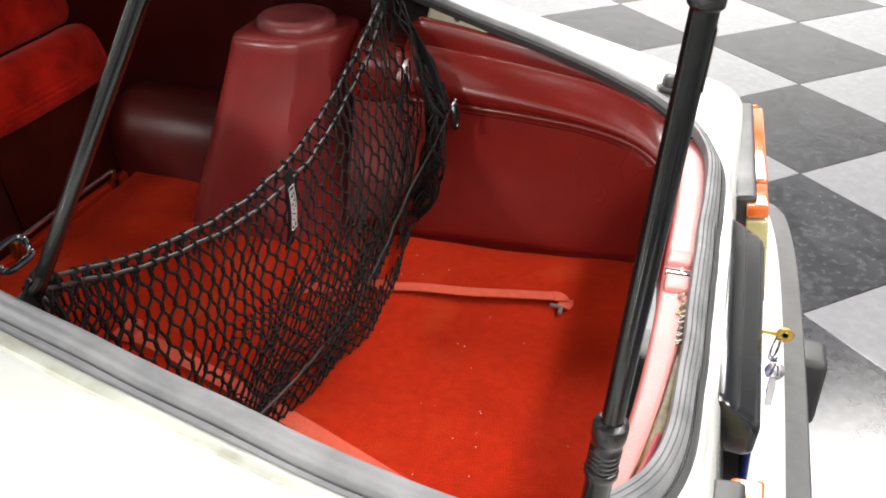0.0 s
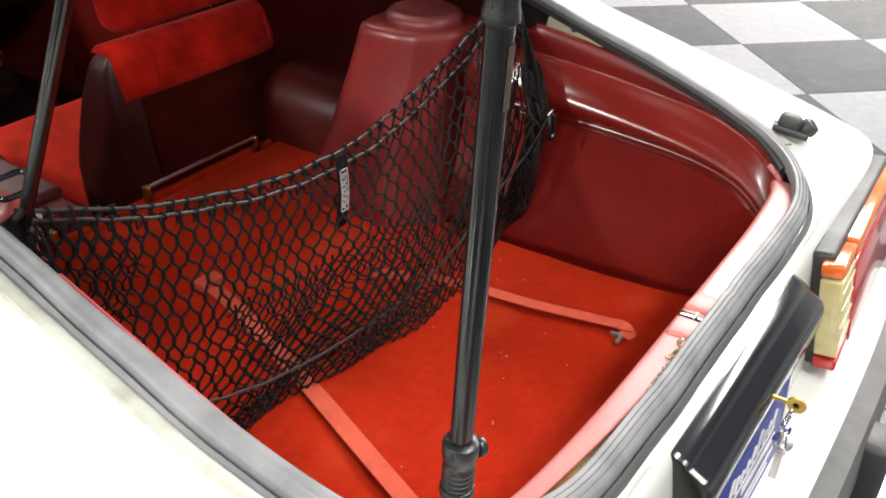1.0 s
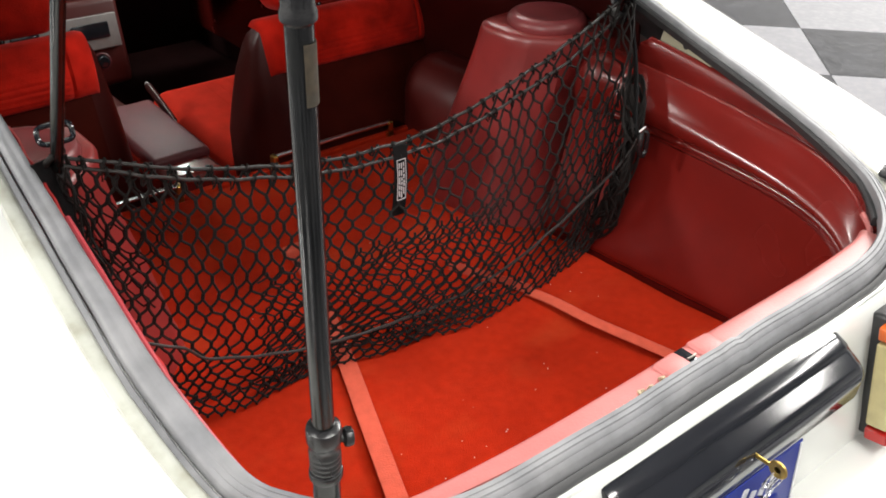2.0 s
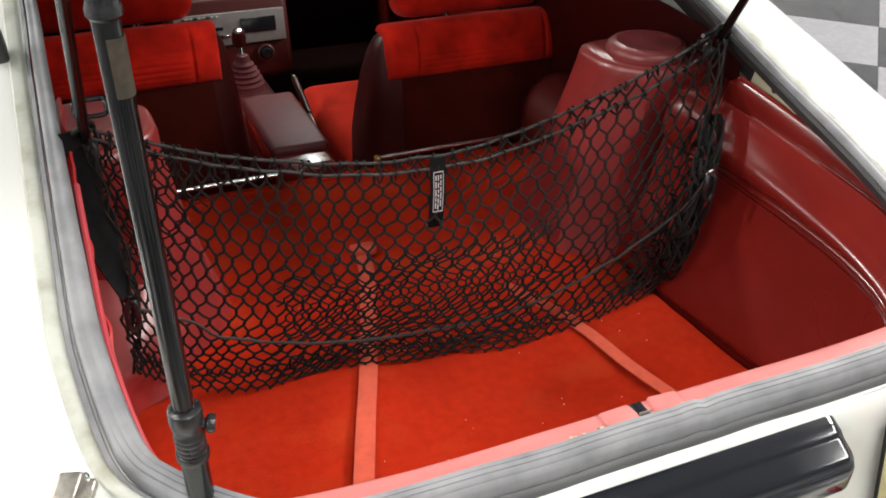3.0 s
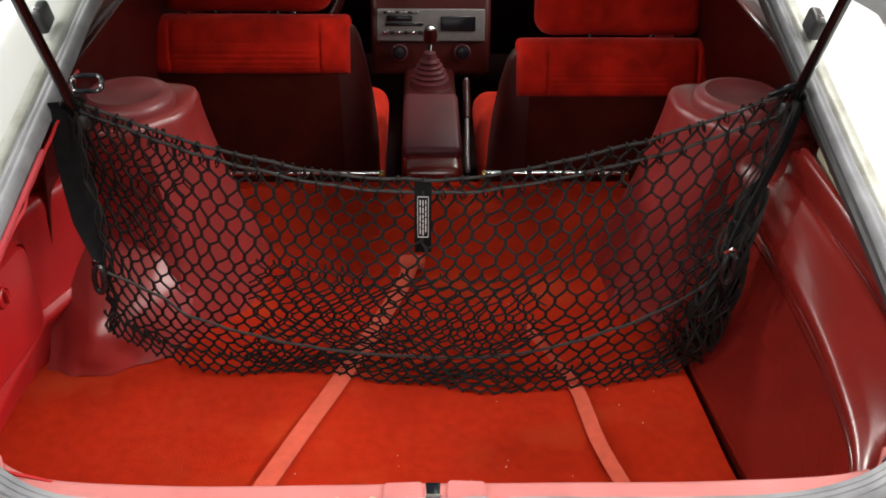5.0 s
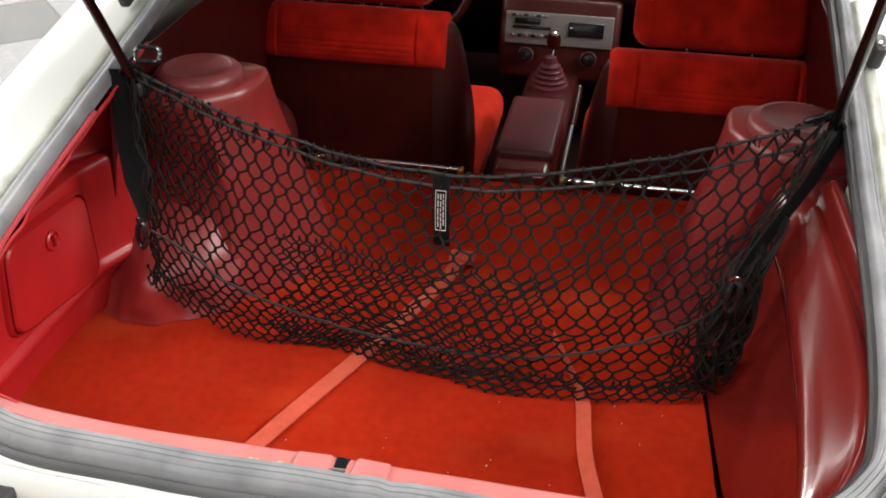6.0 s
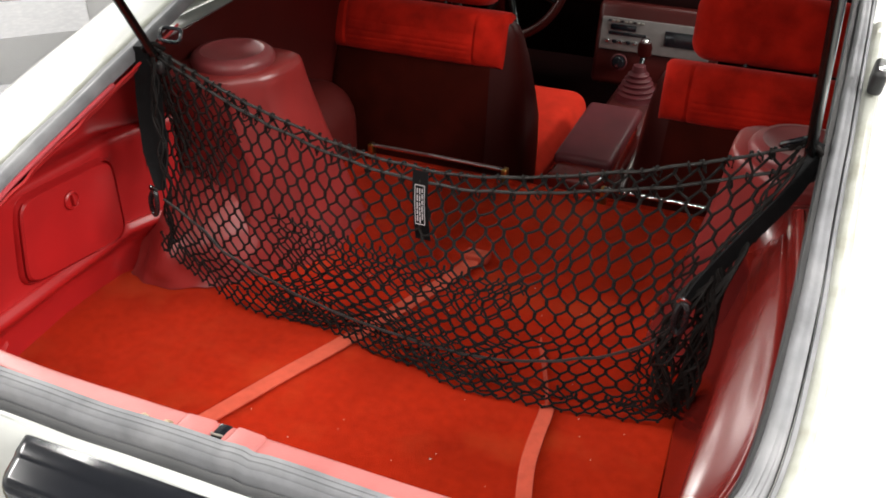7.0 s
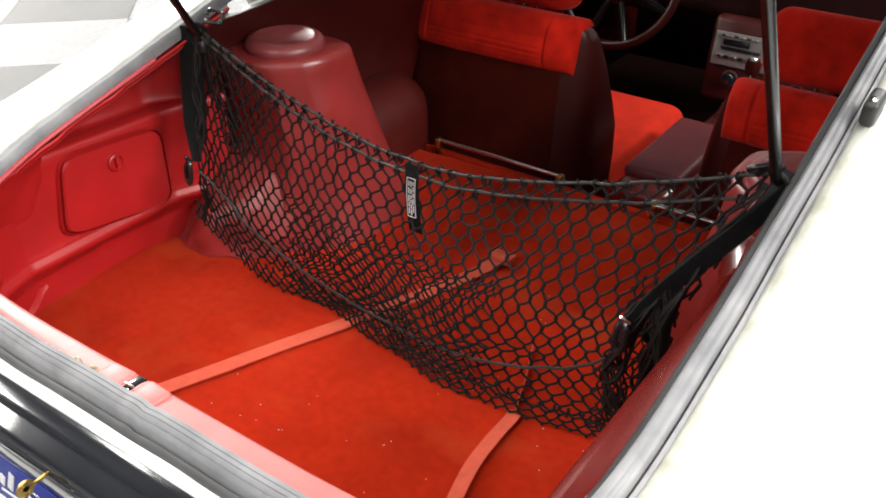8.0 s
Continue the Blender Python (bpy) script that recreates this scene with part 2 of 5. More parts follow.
def lathe(profile, m=None, n=28, bm=None):
    """Turn a profile of (radius, height) round z."""
    out = bm or bmesh.new()
    vs = []
    for r, h in profile:
        ring = []
        for i in range(n):
            a = 2 * math.pi * i / n
            v = Vector((r * math.cos(a), r * math.sin(a), h))
            ring.append(out.verts.new(m @ v if m is not None else v))
        vs.append(ring)
    for a, b in zip(vs[:-1], vs[1:]):
        for i in range(n):
            out.faces.new((a[i], a[(i + 1) % n], b[(i + 1) % n], b[i]))
    if profile[0][0] > 1e-4:
        out.faces.new(vs[0][::-1])
    if profile[-1][0] > 1e-4:
        out.faces.new(vs[-1])
    return out


def aim(a, b):
    """A pose at a whose z axis points to b."""
    return Matrix.Translation(a) @ (Vector(b) - Vector(a)).to_track_quat("Z", "Y").to_matrix().to_4x4()


def interp(y, table):
    return float(np.interp(y, [t[0] for t in table], [t[1] for t in table]))




def ease(y, table, reach=0.035):
    """Table value, its corners rounded."""
    return sum((6 - abs(k)) * interp(y + reach * k / 3.5, table) for k in range(-5, 6)) / 36


# ---------------------------------------------------------------- the showroom
RX0, RX1, RY0, RY1 = -9.0, 10.0, -9.0, 9.0
bm = rbox((RX1 - RX0 + 0.4, RY1 - RY0 + 0.4, 0.2), pose((RX0 + RX1) / 2, (RY0 + RY1) / 2, -0.106), 0)
floor = part("floor", bm, GROUT, None, smooth=False)
tagged(floor, "glossy black and white checkered showroom floor", "floor", kind="structure")
for nm, cx, cy, sx, sy in (("wall_north", 0.5, RY1 + 0.1, 19.4, 0.2), ("wall_south", 0.5, RY0 - 0.1, 19.4, 0.2),
                           ("wall_east", RX1 + 0.1, 0, 0.2, 18), ("wall_west", RX0 - 0.1, 0, 0.2, 18)):
    w = part(nm, rbox((sx, sy, CEIL + 0.2), pose(cx, cy, CEIL / 2), 0), WALLP, None, smooth=False)
    tagged(w, "plain white painted showroom wall", "wall", kind="structure")
c = part("ceiling", rbox((19.6, 18.6, 0.2), pose(0.5, 0, CEIL + 0.12), 0), CEILP, None, smooth=False)
tagged(c, "plain white showroom ceiling", "ceiling", kind="structure")

# ---------------------------------------------------------------- the car
CX = 0.012
car = thing("car", (CX, 0.6, 0), "cream white two-seat hatchback coupe with open hatch and red interior", "car")

# rim of the hatch opening, right half: from the middle of the tail forward
RIM = [(0, -0.036, 0.748), (0.20, -0.037, 0.748), (0.34, -0.033, 0.748), (0.42, -0.016, 0.750), (0.480, 0.018, 0.757),
       (0.525, 0.062, 0.768), (0.550, 0.115, 0.784), (0.562, 0.25, 0.830), (0.563, 0.50, 0.904), (0.560, 0.90, 1.030),
       (0.556, 1.20, 1.130), (0.540, 1.36, 1.185), (0.45, 1.44, 1.210), (0.25, 1.475, 1.222), (0, 1.48, 1.225)]
OUT = [(0, -0.067, 0.728), (0.20, -0.067, 0.728), (0.36, -0.067, 0.729), (0.48, -0.067, 0.731), (0.61, -0.066, 0.736),
       (0.69, -0.055, 0.741), (0.728, -0.010, 0.752), (0.745, 0.20, 0.800), (0.755, 0.50, 0.868), (0.765, 0.90, 0.965)]


def splay(side, y):
    """How much further out the left rail lies than the right."""
    return 0.0 if side > 0 else float(np.interp(y, (0.03, 0.115, 0.25, 0.5, 0.9), (0.0, 0.010, 0.014, 0.008, -0.003)))


def half(points, side, n):
    return [(CX + side * (x + splay(side, y)), y, z) for x, y, z in spline(points, n)]


def ring(points, n):
    """A curve round the tail from the left side to the right."""
    left = half(points, -1, n)[::-1]
    return left[:-1] + half(points, 1, n)


# seal, ribbed
full = [(x + 0.0012 * noise.noise((x * 9, y * 9, 1)), y + 0.0018 * noise.noise((x * 11, y * 9, 4)), z + 0.0022 * noise.noise((x * 12, y * 10, 8)) + (0.0030 * math.exp(-((x - 0.040) / 0.010) ** 2) - 0.0022 * math.exp(-((x - 0.060) / 0.008) ** 2) if y < 0 else 0)) for x, y, z in ring(RIM, 230)]
prof = [(0.009, -0.012), (0.009, 0.004), (0.0075, 0.0075), (0.0035, 0.0098), (0.0025, 0.0084), (0.0015, 0.0108), (-0.0035, 0.0118), (-0.0045, 0.0102),
        (-0.0055, 0.0118), (-0.0105, 0.0114), (-0.0115, 0.0096), (-0.0125, 0.0108), (-0.0185, 0.009), (-0.022, 0.003), (-0.022, -0.012)]
PLAIN = [(0.009, -0.012), (0.0085, 0.003), (0.0072, 0.0062), (0.0045, 0.0078), (0.0025, 0.0082), (0.0008, 0.0082), (-0.0025, 0.0080), (-0.0045, 0.0078),
         (-0.0065, 0.0082), (-0.0095, 0.0092), (-0.0120, 0.0095), (-0.0150, 0.0090), (-0.0190, 0.0068), (-0.022, 0.001), (-0.022, -0.012)]
FLANGE = [(0.0120, -0.014), (0.0120, -0.0045), (0.0138, -0.0028), (0.0195, -0.0035), (0.0225, -0.0075), (0.0225, -0.014)]


def scaled_sweep(path, profile, width, slope, other=None):
    """A profile carried along a path, its width and outward fall changing on the way."""
    path = np.array(path, float)
    tang = np.gradient(path, axis=0)
    bm = bmesh.new()
    rings = []
    for p, t, w, f in zip(path, tang, width, slope):
        t = t / np.linalg.norm(t)
        side = np.cross(t, (0, 0, 1))
        side /= np.linalg.norm(side)
        over = np.cross(side, t)
        k = min(1.0, f / 0.2)
        shape = profile if other is None else [(a * k + c * (1 - k), b * k + d * (1 - k)) for (a, b), (c, d) in zip(profile, other)]
        rings.append([bm.verts.new(tuple(p + side * a * w + over * (b - f * a * w))) for a, b in shape])
    for a, b in zip(rings[:-1], rings[1:]):
        for i in range(len(profile)):
            j = (i + 1) % len(profile)
            bm.faces.new((a[i], a[j], b[j], b[i]))
    bmesh.ops.recalc_face_normals(bm, faces=bm.faces)
    return bm


widths = [interp(p[1], ((-0.02, 0.80), (0.03, 0.86), (0.12, 0.94), (0.25, 0.92), (0.5, 0.76), (0.9, 0.54))) if p[0] < 0 else interp(p[1], ((-0.02, 0.80), (0.12, 0.76), (0.25, 0.72), (0.5, 0.64), (0.9, 0.54))) for p in full]
slopes = [interp(p[1], ((-0.02, 0.5), (0.10, 0.12), (0.2, 0.0))) for p in full]
seal = part("weatherstrip", scaled_sweep(full, prof, widths, slopes, PLAIN), RUBBER, car, "ribbed grey rubber hatch seal, worn and dusty")
tail = [k for k, p in enumerate(full) if abs(p[0] - CX) < 0.47 and p[1] < 0.1]
for lo, hi, mat, text in ((tail[0], tail[-1], SEALBLACK, "flat black outer flange of the seal"), (0, tail[0], RUBBER, ""), (tail[-1], len(full) - 1, RUBBER, "")):
    part("seal_flange", scaled_sweep(full[lo:hi + 1], FLANGE, widths[lo:hi + 1], slopes[lo:hi + 1]), mat, seal, text)

# outer skin round the tail: strip beside the seal, shoulder, flank
N = 60
inner = np.array(half(RIM[:10], 1, N))
shoulder = np.array(half(OUT, 1, N))


def outward(pts, d):
    t = np.gradient(pts, axis=0)
    nrm = np.stack([t[:, 1], -t[:, 0], 0 * t[:, 0]], 1)
    nrm /= np.linalg.norm(nrm, axis=1, keepdims=True)
    return pts + nrm * d


def skin(side):
    flank = np.clip((shoulder[:, 1] + 0.075) / 0.10, 0, 1)[:, None]
    fall = np.clip((0.10 - inner[:, 1]) / 0.12, 0, 1)[:, None]
    rail = outward(inner, 0.008) - np.array((0, 0, 0.010)) - np.array((0, 0, 0.006)) * fall
    rail2 = outward(inner, 0.022) - np.array((0, 0, 0.006)) - np.array((0, 0, 0.012)) * fall
    w = np.linalg.norm(shoulder - rail2, axis=1, keepdims=True)
    mid = rail2 * 0.45 + shoulder * 0.55 + np.array((0, 0, 0.010)) * np.minimum(1, w / 0.1)
    low1 = outward(shoulder, 0.005 + 0.015 * flank) - np.array((0, 0, 0.012)) - np.array((0, 0, 0.010)) * flank
    low2 = outward(shoulder, 0.012 + 0.026 * flank) - np.array((0, 0, 0.06)) - np.array((0, 0, 0.02)) * flank
    low3 = outward(shoulder, 0.034 + 0.016 * flank)
    low3[:, 2] = 0.52
    low4 = outward(shoulder, 0.030 + 0.015 * flank)
    low4[:, 2] = 0.38
    low5 = outward(shoulder, 0.0)
    low5[:, 2] = 0.26
    cols = [rail, rail2, mid, shoulder, low1, low2, (low2 + low3) / 2, low3, low4, low5]
    rows = [spline([c[i] for c in cols], 40) for i in range(N)]
    rows = [[(CX + side * (p[0] - CX + splay(side, p[1])), p[1], p[2]) for p in r] for r in rows]
    return slab(rows, 0.003, -side)


part("quarter_panel", skin(1), WHITE, car, "cream white painted rear quarter and tail")
part("quarter_panel", skin(-1), WHITE, car, "cream white painted rear quarter and tail")

# inner lip of the seal, and a black sheet for the shaded gap under it
for side in (1, -1):
    pts = np.array(half(RIM[4:12], 1, 60))
    lipr = [(CX + side * (p[0] - CX), p[1], p[2]) for p in outward(pts, -0.018) - (0, 0, 0.004)]
    if side < 0:
        continue
    part("seal_lip", sweep(lipr, [(side * a, b) for a, b in ((0.006, 0.004), (-0.003, 0.005), (-0.006, 0.001), (-0.005, -0.010), (0.005, -0.012))]), BLACKRUB, car, "black inner lip of the hatch seal")
pts = np.array(half(RIM[2:9], 1, 70))
edge = [(CX - (p[0] - CX) - splay(-1, p[1]), p[1], p[2]) for p in outward(pts, -0.0230) - (0, 0, 0.009)]
part("edge_trim", tube(edge, 0.0040, 8), EDGE, car, "thin bright edge of the side lining")
pts = np.array([p for p in half(RIM[4:12], 1, 80)])
a, b = outward(pts, 0.004) - (0, 0, 0.014), outward(pts, 0.052) - (0, 0, 0.10)
rows = [spline([u, u * 0.5 + v * 0.5 - (0.004, 0, 0), v], 6) for u, v in zip(a, b)]
part("gap_shade_sheet", slab(rows, 0.004, 1), BLACKRUB, car, "black sheet standing in for the shade under the seal")
lump = rbox((0.014, 0.120, 0.080), pose(0.563, 0.476, 0.848, 14), 0.006, 4)
bc = part("body_bracket", lump, PUTTY, car, "cream painted inner body metal with a hole")
part("bracket_hole", lathe([(0.006, 0), (0.006, 0.0015), (0, 0.0015)], pose(0.5562, 0.470, 0.880, 0, -90), 16), BLACKRUB, bc)

# roof, pillars, doors, glass and nose close the car
GLASS = bpy.data.materials.new("smoked_glass")
GLASS.use_nodes = True
gt = GLASS.node_tree
gt.nodes.remove(gt.nodes["Principled BSDF"])
gtr, ggl, gmx = gt.nodes.new("ShaderNodeBsdfTransparent"), gt.nodes.new("ShaderNodeBsdfGlossy"), gt.nodes.new("ShaderNodeMixShader")
gtr.inputs[0].default_value = (0.24, 0.26, 0.25, 1)
ggl.inputs["Roughness"].default_value = 0.02
gmx.inputs[0].default_value = 0.06
gt.links.new(gtr.outputs[0], gmx.inputs[1])
gt.links.new(ggl.outputs[0], gmx.inputs[2])
gt.links.new(gmx.outputs[0], gt.nodes["Material Output"].inputs[0])
CLEAR = GLASS.copy()
CLEAR.name = "tinted_side_glass"
CLEAR.node_tree.nodes["Transparent BSDF"].inputs[0].default_value = (0.90, 0.92, 0.91, 1)
for side in (1, -1):
    pts = np.array(half(RIM[9:], 1, 24))
    rows = [[(CX + side * (p[0] - CX), p[1], p[2]) for p in (a, b)] for a, b in zip(outward(pts, 0.012) - (0, 0, 0.006), outward(pts, 0.09) - (0, 0, 0.03))]
    part("roof_rail", slab(rows, 0.02, -side), WHITE, car)
    door = part("door", rbox((0.06, 2.05, 0.62), pose(CX + side * 0.77, 1.95, 0.53), 0.02), WHITE, car)
    part("door_lining", rbox((0.03, 2.0, 0.56), pose(CX + side * 0.722, 1.95, 0.53), 0.012), VINYL, door, "burgundy door card")
    rows = [[(CX + side * (0.775 + (0.60 - 0.775) * k), y, 0.84 + (interp(y, ((0.95, 1.06), (1.35, 1.19), (1.6, 1.235), (2.2, 1.235), (2.95, 0.86))) - 0.84) * k) for k in np.linspace(0, 1, 5)] for y in np.linspace(0.95, 2.95, 21)]
    # pillar out of view, added to keep lamp light off the right tower
    part("light_block_pillar", slab([[(p[0] + side * 0.012, p[1], p[2]) for p in r] for r in rows[:6]], 0.03, -side), WHITE, car, "unseen cream rear pillar added to block side light")
    part("side_window", slab(rows[6:], 0.004, side), CLEAR, door, "lightly tinted side glass")
    part("front_fender", rbox((0.16, 1.25, 0.50), pose(CX + side * 0.70, 3.50, 0.55), 0.07, 4), WHITE, car)
rows = [[(x, y, 1.245 + 0.02 * (1 - (x / 0.6) ** 2) - 0.04 * max(0, y - 1.9) ** 2) for x in np.linspace(-0.60, 0.62, 13)] for y in np.linspace(1.47, 2.2, 9)]
part("roof", slab(rows, 0.03, 1), WHITE, car, "cream white steel roof")
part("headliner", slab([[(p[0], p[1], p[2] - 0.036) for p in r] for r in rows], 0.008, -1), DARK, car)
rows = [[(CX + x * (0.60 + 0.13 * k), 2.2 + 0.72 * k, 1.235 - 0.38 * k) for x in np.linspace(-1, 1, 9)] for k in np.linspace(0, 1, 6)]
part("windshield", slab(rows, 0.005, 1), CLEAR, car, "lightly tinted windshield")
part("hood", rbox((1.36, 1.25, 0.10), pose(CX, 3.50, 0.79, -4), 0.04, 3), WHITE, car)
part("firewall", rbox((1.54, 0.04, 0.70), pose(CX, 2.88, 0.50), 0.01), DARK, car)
part("nose", rbox((1.54, 0.12, 0.56), pose(CX, 4.11, 0.52), 0.04, 3), WHITE, car)
for wx in (-0.70, 0.70):
    for wy in (0.87, 3.29):
        wm = pose(CX + wx, wy, 0.30, 0, 90)
        tyre = part("wheel", lathe([(0.17, -0.09), (0.27, -0.095), (0.295, -0.075), (0.30, 0), (0.295, 0.075), (0.27, 0.095), (0.17, 0.09)], wm, 36), BLACKRUB, car, "black road tyre")
        part("rim", lathe([(0.02, -0.07), (0.165, -0.075), (0.172, 0.0), (0.165, 0.075), (0.02, 0.07)], wm, 30), SILVER, tyre)

# hatch held open
hy, hz, ry, rz = 1.46, 1.262, -0.03, 1.650


def on_hatch(x, k, lift=0.0):
    return (CX + x, hy + (ry - hy) * k, hz + (rz - hz) * k + 0.05 * math.sin(math.pi * k) + lift)


hatch = part("hatch", sweep([on_hatch(x, k) for x, k in ((-0.52, 0.0), (-0.55, 0.05), (-0.56, 0.3), (-0.56, 0.6), (-0.55, 0.9), (-0.50, 0.985), (-0.40, 1.0), (0, 1.0), (0.40, 1.0), (0.50, 0.985), (0.55, 0.9), (0.56, 0.6), (0.56, 0.3), (0.55, 0.05), (0.52, 0.0), (0, 0.0), (-0.52, 0.0))],
                            [(0.03, -0.012), (0.03, 0.012), (-0.03, 0.012), (-0.03, -0.012)]), BLACKPL, car, "open glass hatch in a black frame")
rows = [[on_hatch(x, k, 0.004) for x in np.linspace(-0.54, 0.54, 12)] for k in np.linspace(0.01, 0.99, 14)]
part("glass", slab(rows, 0.005, 1), GLASS, hatch, "smoked hatch glass")

# cargo floor
YF = 0.465
bm = bmesh.new()
rows = []
for y in np.linspace(0.055, 1.20, 70):
    xl, xr = -0.66 + 0.3 * max(0, y - 0.55), interp(y, ((0.05, 0.478), (0.2, 0.454), (0.35, 0.441), (0.5, 0.432), (0.62, 0.424), (1.2, 0.6)))
    if y > 0.95:
        xl, xr = -0.62, 0.62
    rows.append([(x, y, YF + 0.004 * noise.noise((x * 5, y * 5, 0)) + 0.003 * noise.noise((x * 14, y * 14, 3))) for x in np.linspace(xl, xr, 70)])
part("cargo_carpet", slab(rows, 0.03, -1), CARPET, car, "red cut-pile cargo carpet, scuffed and dusty")
part("cargo_step", rbox((1.3, 0.02, 0.30), pose(CX, 1.235, 0.31), 0.004), CARPET, car)
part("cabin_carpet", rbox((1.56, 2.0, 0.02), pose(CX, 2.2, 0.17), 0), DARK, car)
# unseen panels added so the footwell stays dark
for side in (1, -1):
    part("footwell_filler", rbox((0.04, 1.10, 0.70), pose(CX + side * 0.745, 2.62, 0.48), 0.01), DARK, car, "dark panel added to close the shaded footwell")
part("underbody", rbox((1.4, 2.9, 0.02), pose(CX, 1.35, 0.14), 0), BLACKRUB, car)

# right cargo side trim: wall, groove, rolled ridge, ledge
GROOVE = ((0.03, 0.640), (0.06, 0.674), (0.10, 0.700), (0.16, 0.717), (0.22, 0.725), (0.35, 0.731), (0.65, 0.733))
TOP = ((0.03, 0.735), (0.10, 0.766), (0.2, 0.802), (0.3, 0.828), (0.4, 0.850), (0.5, 0.870), (0.6, 0.886), (0.66, 0.892))
BASE = ((0.03, 0.485), (0.2, 0.459), (0.35, 0.446), (0.66, 0.425))


def right_wall(y):
    g, t, b = ease(y, GROOVE, 0.025), ease(y, TOP), ease(y, BASE)
    xg = ease(y, ((0.03, 0.47), (0.10, 0.492), (0.25, 0.500), (0.5, 0.506), (0.66, 0.50)))
    xt = ease(y, ((0.03, 0.476), (0.07, 0.520), (0.12, 0.550), (0.2, 0.570), (0.3, 0.569), (0.4, 0.557), (0.5, 0.544), (0.6, 0.532), (0.66, 0.526)))
    h, w = t - g, xt - xg
    k = interp(y, ((0.05, 0.15), (0.16, 1.0)))
    c = ease(y, ((0.03, 0.92), (0.15, 0.86), (0.3, 0.71), (0.45, 0.67), (0.66, 0.66)))
    cap = interp(y, ((0.535, 1.0), (0.550, 0.872), (0.572, 0.79), (0.66, 0.78)))
    pts = [(b + 0.013, YF - 0.034), (b + 0.008, YF + 0.002), (b + 0.004, YF + 0.014), (b + 0.005, YF + 0.034), (b + (xg - b) * 0.65, YF + (g - YF) * 0.55), (xg - 0.004, g - 0.024), (xg - 0.002, g - 0.017), (xg - 0.001 + 0.007 * k, g - 0.012), (xg + 0.001 * k, g - 0.007), (xg + 0.001 * k, g - 0.003), (xg + 0.008 * k, g + 0.002), (xg - 0.002, g + 0.008),
           (xg - 0.006, g + h * 0.15), (xg - 0.004, g + h * 0.25), (xg + w * 0.06, g + h * 0.345), (xg + w * 0.20, g + h * 0.435), (xg + w * 0.40, g + h * (0.475 + (c - 0.475) * 0.30)),
           (xg + w * 0.60, g + h * (0.475 + (c - 0.475) * 0.70)), (xg + w * 0.74, g + h * (c - 0.004)), (xg + w * 0.82, g + h * (c - 0.006)), (xg + w * 0.91, g + h * (c - 0.035)),
           (xt - 0.004, g + h * (c * 0.5 + 0.5)), (xt - 0.002, t - 0.006), (xt + 0.001, t + 0.001), (xt + 0.005, t + 0.001), (xt + 0.007, t - 0.012)]
    return [(x, y, min(z, cap)) for x, z in through_knots(pts, 6)]


part("side_trim", slab([right_wall(y) for y in np.concatenate([np.linspace(0.03, 0.2, 24), np.linspace(0.21, 0.66, 30)])], 0.004, 1), VINYL, car,
     "molded burgundy vinyl cargo side panel with rolled ridge")


piping = [right_wall(y)[-13] for y in np.linspace(0.12, 0.540, 40)]
part("trim_piping", tube(piping, 0.0030, 8), EDGE, car, "red piped edge of the side panel")


# left cargo side trim with storage door
def left_wall(y):
    xb = interp(y, ((0.03, -0.50), (0.12, -0.60), (0.24, -0.650), (0.4, -0.664), (0.55, -0.655), (0.62, -0.63), (0.68, -0.60)))
    zt = interp(y, ((0.03, 0.738), (0.12, 0.770), (0.25, 0.816), (0.5, 0.890), (0.68, 0.945)))
    xm = interp(y, ((0.03, -0.50), (0.12, -0.585), (0.22, -0.622), (0.56, -0.632), (0.62, -0.61), (0.68, -0.58)))
    zl = interp(y, ((0.0, 0.745), (0.3, 0.760), (0.55, 0.750), (0.68, 0.76)))
    pit = interp(y, ((0.05, 0.2), (0.22, 1.0), (0.58, 1.0), (0.66, 0.4)))
    xr = interp(y, ((0.03, -0.478), (0.08, -0.516), (0.14, -0.541), (0.25, -0.5445), (0.5, -0.540), (0.68, -0.535)))
    pts = [(xb, YF - 0.01), (xb + 0.001, YF + 0.05), (xb * 0.55 + xm * 0.45, 0.535), (xm + 0.006, 0.556), (xm + 0.012, 0.566), (xm + 0.006, 0.577), (xm - 0.001, 0.592), (xm, 0.70), (xm + 0.001, zl - 0.008), (xm - 0.010, zl + 0.001), (xm - 0.046 * pit, zl + 0.006),
           (xm - 0.052 * pit, (zl + zt) / 2), (xm - 0.046 * pit, zt - 0.020), (xr - 0.016, zt - 0.014), (xr - 0.003, zt - 0.008), (xr + 0.004, zt)]
    return [(x + 0.0025 * noise.noise((y * 9, z * 7, 2)) + 0.006 * noise.noise((y * 26, z * 9, 6)) * min(1, max(0, (z - zl - 0.02) / 0.03)), y, z) for x, z in through_knots(pts, 6)]


part("side_trim", slab([left_wall(y) for y in np.linspace(0.03, 0.68, 90)], 0.004, -1), REDTRIM, car, "vinyl cargo side panel with storage door, light in its red")

# storage door: rounded plate with a raised edge and a turn knob
corners = ((0.298, 0.597), (0.543, 0.567), (0.541, 0.732), (0.321, 0.748))


def door_loop(inset, x):
    cy, cz = 0.426, 0.661
    out = []
    for i in range(64):
        a = 2 * math.pi * i / 64
        ca, sa = math.cos(a), math.sin(a)
        u = math.copysign(abs(ca) ** 0.28, ca)
        v = math.copysign(abs(sa) ** 0.28, sa)
        s, t = (u + 1) / 2, (v + 1) / 2
        p = [(1 - s) * (1 - t) * corners[0][k] + s * (1 - t) * corners[1][k] + s * t * corners[2][k] + (1 - s) * t * corners[3][k] for k in (0, 1)]
        out.append((x, p[0] + (cy - p[0]) * inset, p[1] + (cz - p[1]) * inset))
    return out


